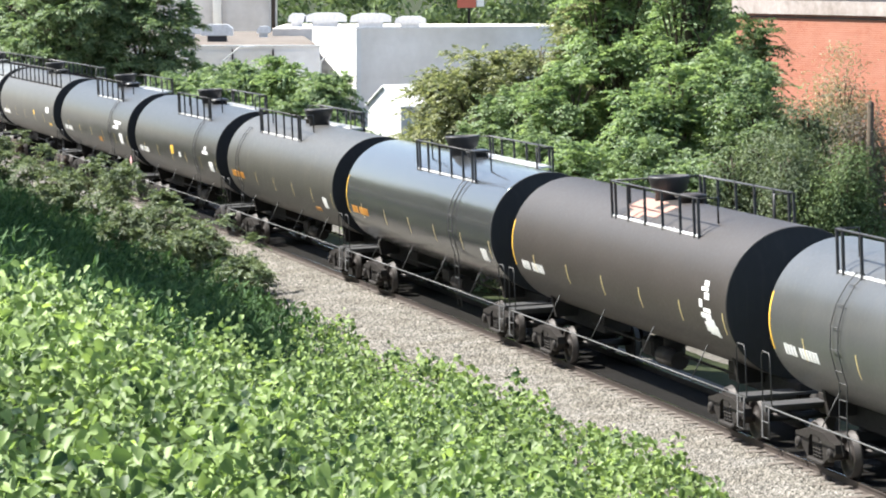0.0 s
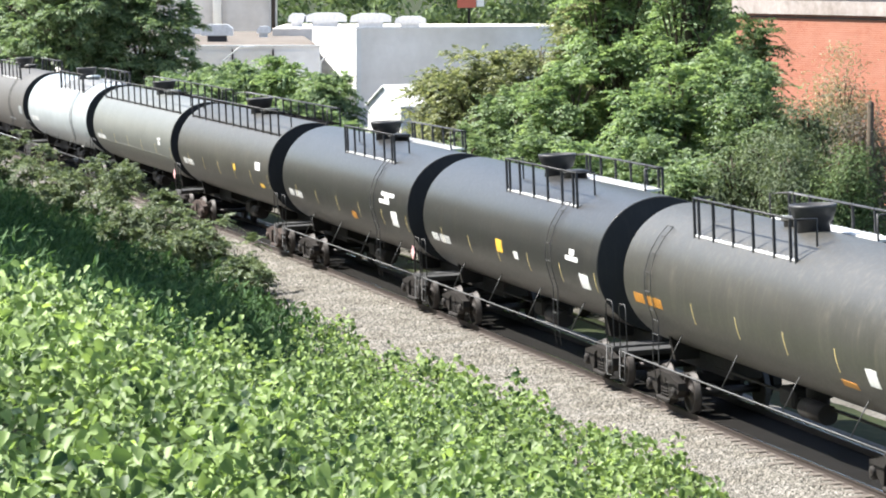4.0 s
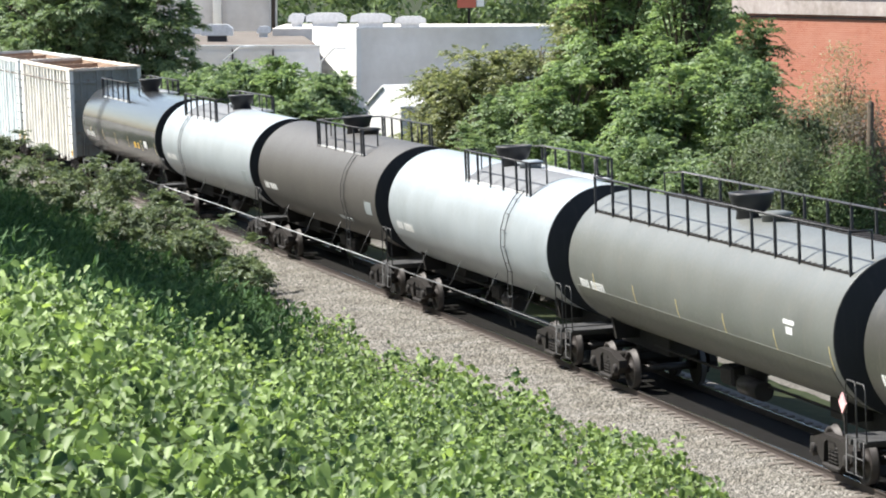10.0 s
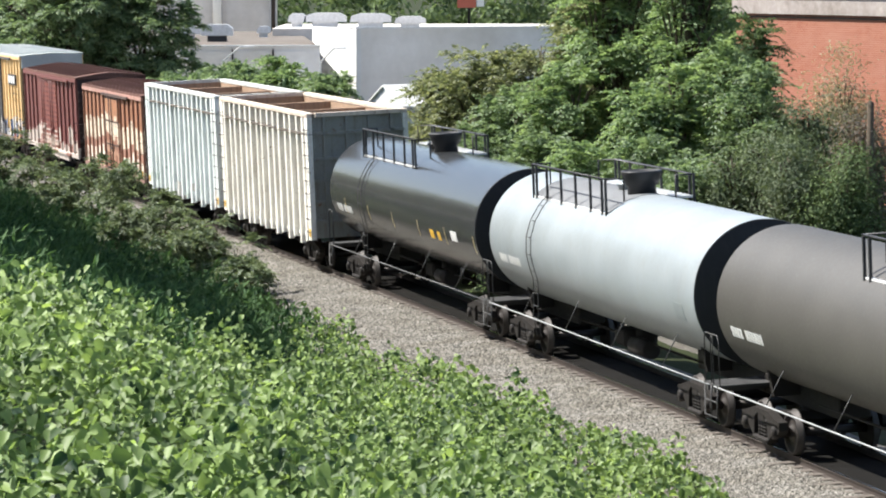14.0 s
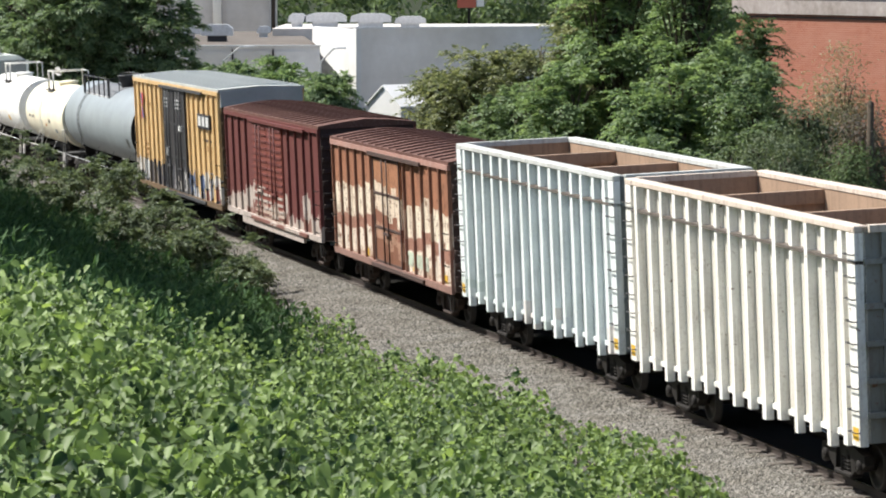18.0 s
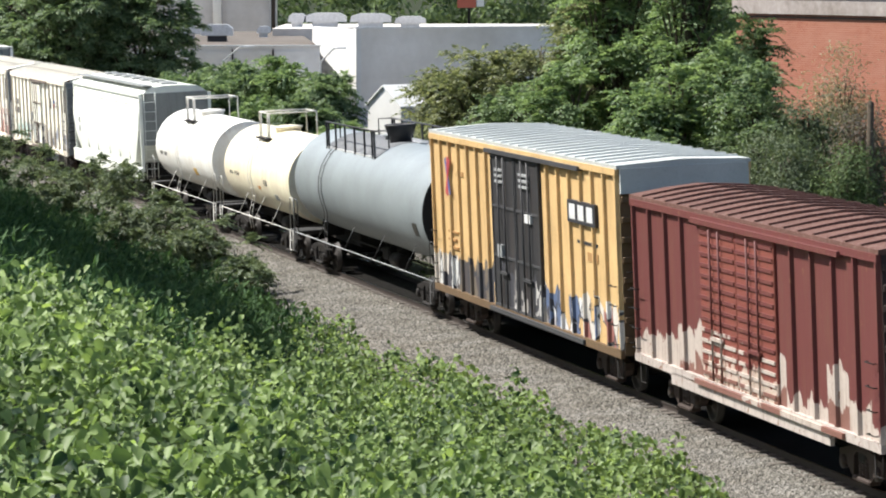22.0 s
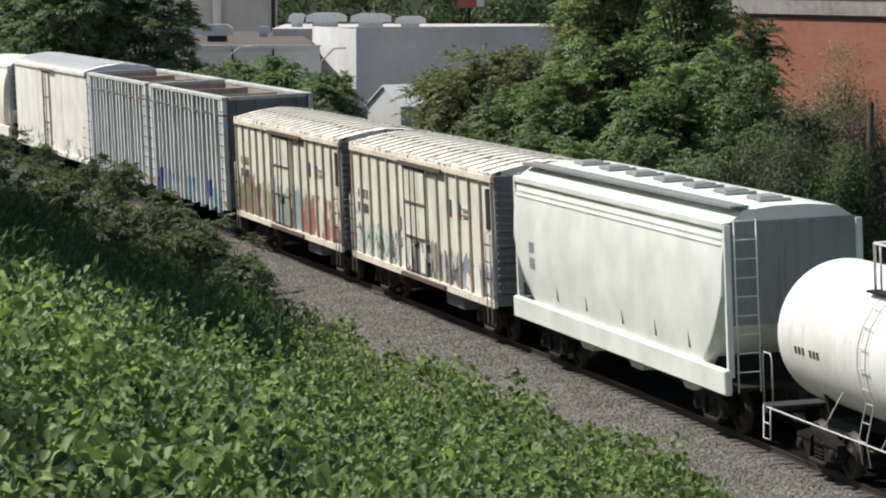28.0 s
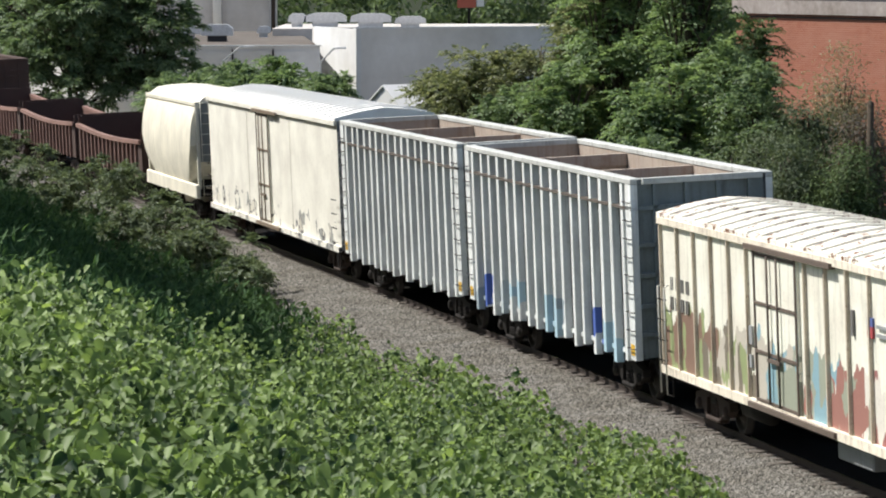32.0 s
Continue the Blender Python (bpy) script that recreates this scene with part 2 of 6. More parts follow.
def grainy(name, a, b_col, scale, rough=0.9, relief=0.4, dist=0.03, coords="Object", island=False):
    m, nt, b = nodes(name)
    vec = texture_space(nt, kind=coords)
    f = noise_of(nt, vec, scale, 6.0, 0.7)
    g = noise_of(nt, vec, scale * 0.08, 4.0)
    col = ramp(nt, f, 0.3, 0.72, (*a, 1), (*b_col, 1))
    col = mix(nt, ramp(nt, g, 0.35, 0.7), mix(nt, 1.0, col, (0.72, 0.7, 0.66), "MULTIPLY"), col)
    if island:
        geo = nt.nodes.new("ShaderNodeNewGeometry")
        col = mix(nt, 1.0, col, ramp(nt, geo.outputs["Random Per Island"], 0.0, 1.0, (0.32, 0.315, 0.30, 1), (1.55, 1.53, 1.48, 1)), "MULTIPLY")
    nt.links.new(col, b.inputs["Base Color"])
    b.inputs["Roughness"].default_value = rough
    b.inputs["Specular IOR Level"].default_value = 0.1
    bump(nt, b, f, relief, dist)
    return m


def plain(name, base, rough=0.5, metal=0.0):
    m, nt, b = nodes(name)
    vec = texture_space(nt)
    f = noise_of(nt, vec, 9.0, 5.0, 0.65)
    nt.links.new(ramp(nt, f, 0.3, 0.75, tuple(c * 0.75 for c in base) + (1,), tuple(min(1, c * 1.15) for c in base) + (1,)), b.inputs["Base Color"])
    b.inputs["Roughness"].default_value, b.inputs["Metallic"].default_value = rough, metal
    return m


M_SOIL = grainy("bank_soil", (0.018, 0.028, 0.012), (0.05, 0.058, 0.026), 3.0)
M_BED = grainy("ballast_bed", (0.12, 0.113, 0.104), (0.28, 0.267, 0.247), 22.0, relief=0.9)
M_DUSTY = grainy("dusty_gravel", (0.07, 0.066, 0.06), (0.17, 0.16, 0.145), 12.0, relief=0.6)
# Oily ballast, blackened further to carry the shade under the train.
M_OIL_SHADE = grainy("oily_shaded_ballast", (0.006, 0.0055, 0.005), (0.017, 0.0155, 0.014), 22.0, relief=0.9)
M_STONE = grainy("crushed_stone", (0.14, 0.134, 0.124), (0.275, 0.265, 0.247), 14.0, relief=0.3, island=True)
M_RAIL = plain("rail_rust", (0.042, 0.03, 0.024), 0.75, 0.1)
M_RAILTOP = plain("rail_polished", (0.45, 0.43, 0.41), 0.25, 1.0)
M_TIE = paint("creosoted_wood", (0.11, 0.092, 0.078), 0.9, much=0.5, streak=False, dents=0.5)
M_STEEL = paint("dark_running_gear", (0.019, 0.0165, 0.015), 0.7, much=0.45, dirt=(0.05, 0.034, 0.024), streak=False, spec=0.2)
M_RUSTGEAR = paint("rusty_running_gear", (0.038, 0.022, 0.016), 0.8, much=0.5, streak=False)
M_WHEEL = plain("wheel_steel", (0.034, 0.028, 0.025), 0.6, 0.3)
M_BLACK = paint("black_railing", (0.022, 0.022, 0.024), 0.5, much=0.2, streak=False)
M_GREYRAIL = paint("grey_handrail", (0.33, 0.34, 0.34), 0.5, much=0.35, streak=False)
M_WHITERAIL = paint("white_handrail", (0.62, 0.60, 0.55), 0.5, much=0.35, streak=False)
M_STEP = paint("step_plate", (0.04, 0.04, 0.04), 0.6, much=0.4, streak=False)
M_GRATE = paint("walkway_grating", (0.62, 0.62, 0.61), 0.5, 0.0, much=0.3, streak=False)
M_TICK = plain("faded_reflector", (0.55, 0.44, 0.20), 0.5)
M_PIPE = paint("dark_pipe_rail", (0.075, 0.075, 0.075), 0.6, much=0.4, streak=False)
M_YELLOW = plain("yellow_marking", (0.75, 0.45, 0.05), 0.5)
M_ORANGE = plain("orange_lettering", (0.55, 0.24, 0.03), 0.5)
M_PLACARD = plain("pink_placard", (0.75, 0.42, 0.42), 0.5)
M_WHITE = plain("white_marking", (0.72, 0.72, 0.70), 0.5)
M_REDMARK = plain("red_marking", (0.42, 0.10, 0.06), 0.5)
M_BARK = grainy("bark", (0.05, 0.04, 0.03), (0.16, 0.13, 0.10), 9.0)
M_LEAF = leafy("tree_leaves", (0.055, 0.105, 0.052), (0.285, 0.375, 0.20), 0.5, 0.5)
M_LEAF2 = leafy("tree_leaves_light", (0.066, 0.128, 0.055), (0.325, 0.43, 0.20), 0.5, 0.5)
M_LEAF3 = leafy("tree_leaves_browning", (0.068, 0.10, 0.048), (0.335, 0.35, 0.18), 0.5, 0.5, 0.8)
M_VINE = leafy("vine_leaves", (0.022, 0.06, 0.025), (0.335, 0.455, 0.145), 0.5, 0.46, 1.0, 0.28)
# Bank grass, its green darkened to deepen the trees' shade.
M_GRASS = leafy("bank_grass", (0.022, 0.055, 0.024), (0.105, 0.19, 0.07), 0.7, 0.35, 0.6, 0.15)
M_SUMAC = leafy("sumac_leaves", (0.035, 0.06, 0.03), (0.23, 0.285, 0.155), 0.5, 0.4, 0.7, 0.35)
M_THICKET = leafy("dusty_thicket_leaves", (0.034, 0.056, 0.028), (0.185, 0.23, 0.125), 0.6, 0.35, 0.8, 0.3)
M_RUSSET = leafy("russet_leaves", (0.045, 0.042, 0.035), (0.20, 0.165, 0.13), 0.6, 0.3, 0.6, 0.3)
M_THIN = leafy("thin_dusty_leaves", (0.12, 0.13, 0.07), (0.42, 0.36, 0.24), 0.6, 0.4, 0.5, 0.3)
M_WOODS = leafy("far_woods_leaves", (0.035, 0.065, 0.03), (0.17, 0.23, 0.10), 0.7, 0.3, 0.7, 0.15)
M_WALLGREY = grainy("grey_cladding", (0.66, 0.62, 0.59), (0.75, 0.71, 0.68), 2.0, 0.7, 0.1)
M_PANEL = grainy("pale_wall_panels", (0.76, 0.73, 0.70), (0.84, 0.81, 0.78), 2.0, 0.7, 0.1)
M_WALLWHITE = grainy("white_wall", (0.74, 0.74, 0.74), (0.82, 0.82, 0.80), 2.0, 0.7, 0.1)
M_ROOF = grainy("gravel_roof", (0.14, 0.122, 0.106), (0.21, 0.188, 0.168), 1.5, 0.9)
def brickwork(name, a, b_col, mortar):
    """Coursed brick at its true size, with broad pale staining."""
    m, nt, b = nodes(name)
    vec = texture_space(nt)
    sep, com = nt.nodes.new("ShaderNodeSeparateXYZ"), nt.nodes.new("ShaderNodeCombineXYZ")
    nt.links.new(vec, sep.inputs[0])
    nt.links.new(sep.outputs[0], com.inputs[0])
    nt.links.new(sep.outputs[2], com.inputs[1])
    br = nt.nodes.new("ShaderNodeTexBrick")
    br.inputs["Color1"].default_value, br.inputs["Color2"].default_value, br.inputs["Mortar"].default_value = (*a, 1), (*b_col, 1), (*mortar, 1)
    br.inputs["Scale"].default_value = 1.0
    br.inputs["Brick Width"].default_value, br.inputs["Row Height"].default_value, br.inputs["Mortar Size"].default_value = 0.21, 0.075, 0.008
    nt.links.new(com.outputs[0], br.inputs["Vector"])
    stain = noise_of(nt, texture_space(nt, (0.5, 0.5, 1.6)), 0.8, 6.0, 0.65)
    col = mix(nt, arith(nt, "MULTIPLY", ramp(nt, stain, 0.42, 0.75), 0.55), br.outputs["Color"], mortar)
    run = noise_of(nt, texture_space(nt, (2.0, 2.0, 0.2)), 1.2, 5.0, 0.6)
    col = mix(nt, arith(nt, "MULTIPLY", ramp(nt, run, 0.55, 0.8), 0.3), col, (0.16, 0.06, 0.04))
    nt.links.new(col, b.inputs["Base Color"])
    b.inputs["Roughness"].default_value = 0.9
    bump(nt, b, br.outputs["Fac"], 0.3, 0.01)
    return m


M_BRICK = brickwork("red_brick", (0.262, 0.076, 0.04), (0.31, 0.108, 0.06), (0.37, 0.18, 0.125))
M_BOUNCE = grainy("pale_bounce_ground", (0.36, 0.345, 0.32), (0.47, 0.455, 0.425), 2.0)
M_VENT = plain("white_vent_metal", (0.7, 0.7, 0.7), 0.4)
M_COPING = grainy("weathered_coping", (0.30, 0.26, 0.245), (0.50, 0.45, 0.425), 3.0)
M_DARK = plain("dark_opening", (0.03, 0.03, 0.035), 0.6)

# ---- ground, one sheet to the horizon ----
def spaced(stops):
    out = []
    for a, b, step in stops:
        out += list(np.arange(a, b, step))
    return np.array(out + [stops[-1][1]])


gx = spaced([(-2500, -300, 400), (-300, -60, 30), (-60, -20, 3), (-20, 30, 0.7), (30, 90, 4), (90, 300, 30), (300, 2500, 400)])
gy = spaced([(-400, -40, 40), (-40, 20, 5), (20, 150, 0.8), (150, 330, 5), (330, 600, 30), (600, 4800, 400)])
GX, GY = np.meshgrid(gx, gy)
GZ = ground_z(GX.ravel(), GY.ravel())
nxg = len(gx)
gme = bpy.data.meshes.new("ground")
gme.from_pydata(np.stack([GX.ravel(), GY.ravel(), GZ], 1).tolist(), [],
                [(j * nxg + i, j * nxg + i + 1, (j + 1) * nxg + i + 1, (j + 1) * nxg + i) for j in range(len(gy) - 1) for i in range(nxg - 1)])
gme.polygons.foreach_set("use_smooth", [True] * len(gme.polygons))
ground = part("ground", gme, M_SOIL, None, "earth bank and flat land under the greenery")
tagged(ground, category="ground", kind="structure")


# Pale ground added out of sight to bounce light onto the warehouse walls.
yx, yy = np.meshgrid(np.arange(-52, 6, 3.0), np.arange(164, 340, 4.0))
yz = ground_z(yx.ravel(), yy.ravel()) + 0.08
nyx = yx.shape[1]
yme = bpy.data.meshes.new("bounce_ground")
yme.from_pydata(np.stack([yx.ravel(), yy.ravel(), yz], 1).tolist(), [], [(j * nyx + i, j * nyx + i + 1, (j + 1) * nyx + i + 1, (j + 1) * nyx + i) for j in range(yx.shape[0] - 1) for i in range(nyx - 1)])
bounce_ground = part("bounce_ground", yme, M_BOUNCE, None, "unseen pale ground added to bounce light onto the warehouses")
tagged(bounce_ground, category="pavement", kind="structure")


# ---- track: ballast, ties, rails ----
def along(name, section, s0, s1, step, material):
    """A section of (lat, z) swept along the track."""
    vs, fs, n = [], [], len(section)
    ss = np.arange(s0, s1 + step / 2, step)
    for s in ss:
        vs += [beside(s, la, z) for la, z in section]
    for i in range(len(ss) - 1):
        fs += [(i * n + j, i * n + j + 1, (i + 1) * n + j + 1, (i + 1) * n + j) for j in range(n - 1)]
    me = bpy.data.meshes.new(name)
    me.from_pydata(vs, [], fs)
    me.materials.append(material)
    return me


bed = part("ballast_bed", along("ballast_bed", [(-4.9, -0.72), (-4.3, -0.5), (-3.2, -0.42), (-2.0, -0.28), (-1.5, -0.21), (1.5, -0.17), (1.75, -0.2), (2.0, -0.62), (2.1, -0.9)], -460, 460, 4, M_BED),
           None, None, "pale grey crushed stone bed of the railway track")
tagged(bed, category="ballast", kind="structure")

# Oily strip between the rails; the train's shade is in its colour.
oil = part("oily_shaded_bed", along("oily_shaded_bed", [(-0.70, -0.135), (-0.6, -0.12), (0.6, -0.08), (0.7, -0.09)], -460, 460, 4, M_OIL_SHADE), None, None, "ballast between the rails, dark with oil and painted train shade")
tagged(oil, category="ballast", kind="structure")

path = part("far_gravel", along("far_gravel", [(4.6, -0.74), (4.75, -0.68), (5.3, -0.67), (5.5, -0.74)], -200, 60, 4, M_DUSTY), None, None, "strip of dusty gravel beyond the track")
tagged(path, category="gravel", kind="structure")
rails = empty("railway_track")
tagged(rails, "single track with rusty rails on wooden ties", "railway track", kind="structure")
tan_c = math.tan(radians(CANT))
for side in (-1, 1):
    c, zt = side * 0.755, side * 0.755 * tan_c
    sec = [(c - 0.07, zt - 0.17), (c - 0.07, zt - 0.155), (c - 0.012, zt - 0.135), (c - 0.012, zt - 0.045), (c - 0.036, zt - 0.035), (c - 0.036, zt - 0.006),
           (c + 0.036, zt - 0.006), (c + 0.036, zt - 0.035), (c + 0.012, zt - 0.045), (c + 0.012, zt - 0.135), (c + 0.07, zt - 0.155), (c + 0.07, zt - 0.17)]
    part("rail", along("rail", sec, -460, 460, 4, M_RAIL), None, rails, "rust-brown steel rail")
    part("rail_head", along("rail_head", [(c - 0.03, zt - 0.006), (c - 0.02, zt), (c + 0.02, zt), (c + 0.03, zt - 0.006)], -460, 460, 4, M_RAILTOP), None, rails, "polished running surface")

# ---- railway cars ----
# In a car's own space x points along its travel, y away from the camera's side, z up from the rail.
CARS = []
AXLES = []


def place_car(thing, s0):
    x, y, h = track(s0)
    thing.matrix_basis = pose(x, y, 0, CANT, 0, math.degrees(h))
    CARS.append((thing, s0))


def wheelset_mesh():
    b = Build()
    for side in (-1, 1):
        o = side * 0.755
        prof = [(o - side * 0.06, 0.10), (o - side * 0.065, 0.40), (o - side * 0.075, 0.455), (o - side * 0.045, 0.455), (o - side * 0.035, 0.43),
                (o + side * 0.065, 0.42), (o + side * 0.065, 0.36), (o + side * 0.01, 0.33), (o + side * 0.02, 0.16), (o + side * 0.07, 0.13), (o + side * 0.08, 0.09)]
        b.lathe(prof, 28, "y")
        b.lathe([(o + side * 0.08, 0.07), (o + side * 0.40, 0.07)], 12, "y")
        b.lathe([(o + side * 0.33, 0.0), (o + side * 0.33, 0.10), (o + side * 0.42, 0.10), (o + side * 0.43, 0.07), (o + side * 0.43, 0.0)], 14, "y")
        for k in range(3):
            a = k * 2.094
            b.lathe([(o + side * 0.43, 0.022), (o + side * 0.45, 0.022)], 6, "y", (0.055 * math.cos(a), 0, 0.055 * math.sin(a)))
    b.lathe([(-0.7, 0.085), (0.7, 0.085)], 12, "y")
    me = b.mesh("wheelset")
    me.materials.append(M_WHEEL)
    return me


def side_frame_mesh(material):
    """Cast side frame with its springs, bearing jaws and window openings."""
    b = Build()
    top = [(-1.12, 0.50), (-1.10, 0.66), (-0.82, 0.70), (-0.42, 0.80), (0.42, 0.80), (0.82, 0.70), (1.10, 0.66), (1.12, 0.50)]
    low = [(0.98, 0.40), (0.98, 0.54), (0.76, 0.54), (0.74, 0.42), (0.42, 0.22), (0.36, 0.62), (0.22, 0.70), (-0.22, 0.70), (-0.36, 0.62), (-0.42, 0.22), (-0.74, 0.42), (-0.76, 0.54), (-0.98, 0.54), (-0.98, 0.40)]
    b.prism((top + low)[::-1], -0.09, 0.09)
    b.box(-0.44, 0.44, -0.12, 0.12, 0.17, 0.27, bevel=0.03)
    for x in (-0.16, 0.0, 0.16):
        b.lathe([(0.27, 0.07), (0.62, 0.07)], 10, "z", (x, 0, 0))
        for k in range(5):
            b.lathe([(0.30 + k * 0.065, 0.075), (0.315 + k * 0.065, 0.085), (0.33 + k * 0.065, 0.075)], 10, "z", (x, 0, 0))
    for x in (-0.87, 0.87):
        b.lathe([(-0.16, 0.0), (-0.16, 0.085), (-0.13, 0.115), (0.10, 0.115)], 14, "y", (x, 0, 0.46))
    me = b.mesh("side_frame")
    me.materials.append(material)
    return me


WHEELSET = wheelset_mesh()
FRAME = {m: side_frame_mesh(m) for m in (M_STEEL, M_RUSTGEAR)}
BOLSTER = Build().box(-0.2, 0.2, -1.12, 1.12, 0.52, 0.72, bevel=0.03).lathe([(0.70, 0.26), (0.80, 0.26)], 16, "z").mesh("bolster")
BRAKE = Build().box(-1.0, 1.0, -0.06, 0.06, 0.36, 0.42).box(-0.42, -0.36, -0.7, 0.7, 0.33, 0.45).box(0.36, 0.42, -0.7, 0.7, 0.33, 0.45).mesh("brake_beam")
KNUCKLE = Build().box(-0.45, 0.2, -0.09, 0.09, 0.78, 0.98, bevel=0.03).box(0.15, 0.46, -0.17, 0.05, 0.73, 1.03, bevel=0.05).box(0.28, 0.5, 0.05, 0.16, 0.75, 1.01, bevel=0.04).mesh("coupler")
for me in (BOLSTER, BRAKE, KNUCKLE):
    me.materials.append(M_STEEL)


def running_gear(car, truck_x, end_x, rusty=False):
    """Two trucks with their wheelsets, and a coupler at each end."""
    for sx in (-1, 1):
        tr = part("truck", BOLSTER, None, car, "four-wheel truck with cast steel side frames", pose(sx * truck_x, 0, 0))
        for sy in (-1, 1):
            part("side_frame", FRAME[M_RUSTGEAR if rusty else M_STEEL], None, tr, "", pose(0, sy * 1.04, 0))
        part("brake_beam", BRAKE, None, tr)
        for dx in (-0.87, 0.87):
            ws = part("wheelset", WHEELSET, None, tr, "", pose(dx, 0, 0.42))
            AXLES.append((ws, car, dx))
        part("coupler", KNUCKLE, None, car, "", pose(sx * (end_x - 0.42), 0, 0, 0, 0, 0 if sx > 0 else 180))


def on_tank(R, zc, x0, x1, a0, a1, lift=0.006, n=6, slant=0.0):
    """A thin curved patch on a tank's near side between two angles (degrees up from level)."""
    b = Build()
    vs = []
    for i in range(n + 1):
        a = radians(a0 + (a1 - a0) * i / n)
        d = slant * i / n
        for r in (R + lift, R - 0.01):
            for x in (x0 + d, x1 + d):
                vs.append((x, -r * math.cos(a), zc + r * math.sin(a)))
    fs = []
    for i in range(n):
        o, p = i * 4, i * 4 + 4
        fs += [(o, o + 1, p + 1, p), (o + 1, o + 3, p + 3, p + 1), (o + 2, o, p, p + 2)]
    fs += [(0, 2, 3, 1), (n * 4, n * 4 + 1, n * 4 + 3, n * 4 + 2)]
    return b.add(vs, fs)


def number_bars(car, material, R, zc, x0, width, a, height, groups=(4, 6)):
    """Reporting marks as plain bars, one for each sign."""
    total = sum(groups) + (len(groups) - 1)
    w, k = width / total, 0
    bar = on_tank(R, zc, w * 0.12, w * 0.84, a, a + height, n=2).mesh("letter_bar")
    bar.materials.append(material)
    for g in groups:
        for _ in range(g):
            part("letter_bar", bar, None, car, "", pose(x0 + k * w, 0, 0))
            k += 1
        k += 1


def ladder_lines(pts, half, rung_step, r=0.018):
    """Two stiles along a line in the y-z plane, half a width apart in x, with rungs."""
    b = Build()
    for sx in (-half, half):
        b.tube([(sx, y, z) for y, z in pts], r, 5)
    last = Vector((0, *pts[0]))
    for y, z in pts[1:]:
        p = Vector((0, y, z))
        d = (p - last).length
        n = max(1, int(round(d / rung_step)))
        for i in range(1, n + 1):
            q = last.lerp(p, i / n)
            b.tube([(-half, q.y, q.z), (half, q.y, q.z)], r * 0.8, 5)
        last = p
    return b


def tank_body(R, zc, hb):
    """The cylinder between the two heads."""
    return Build().lathe([(hb * u, R) for u in (-1, -0.998, -0.75, -0.5, -0.25, 0, 0.25, 0.5, 0.75, 0.998, 1)], 80, "x", (0, 0, zc))


def tank_head(R, zc, depth):
    prof = [(0.002, R - 0.002), (0.012, R - 0.012), (0.02, R - 0.06)]
    for i in range(1, 9):
        r = (R - 0.06) * (1 - i / 8)
        prof.append((0.02 + (depth - 0.02) * (1 - (r / (R - 0.06)) ** 2), max(r, 1e-5)))
    return Build().lathe(prof, 64, "x", (0, 0, zc))


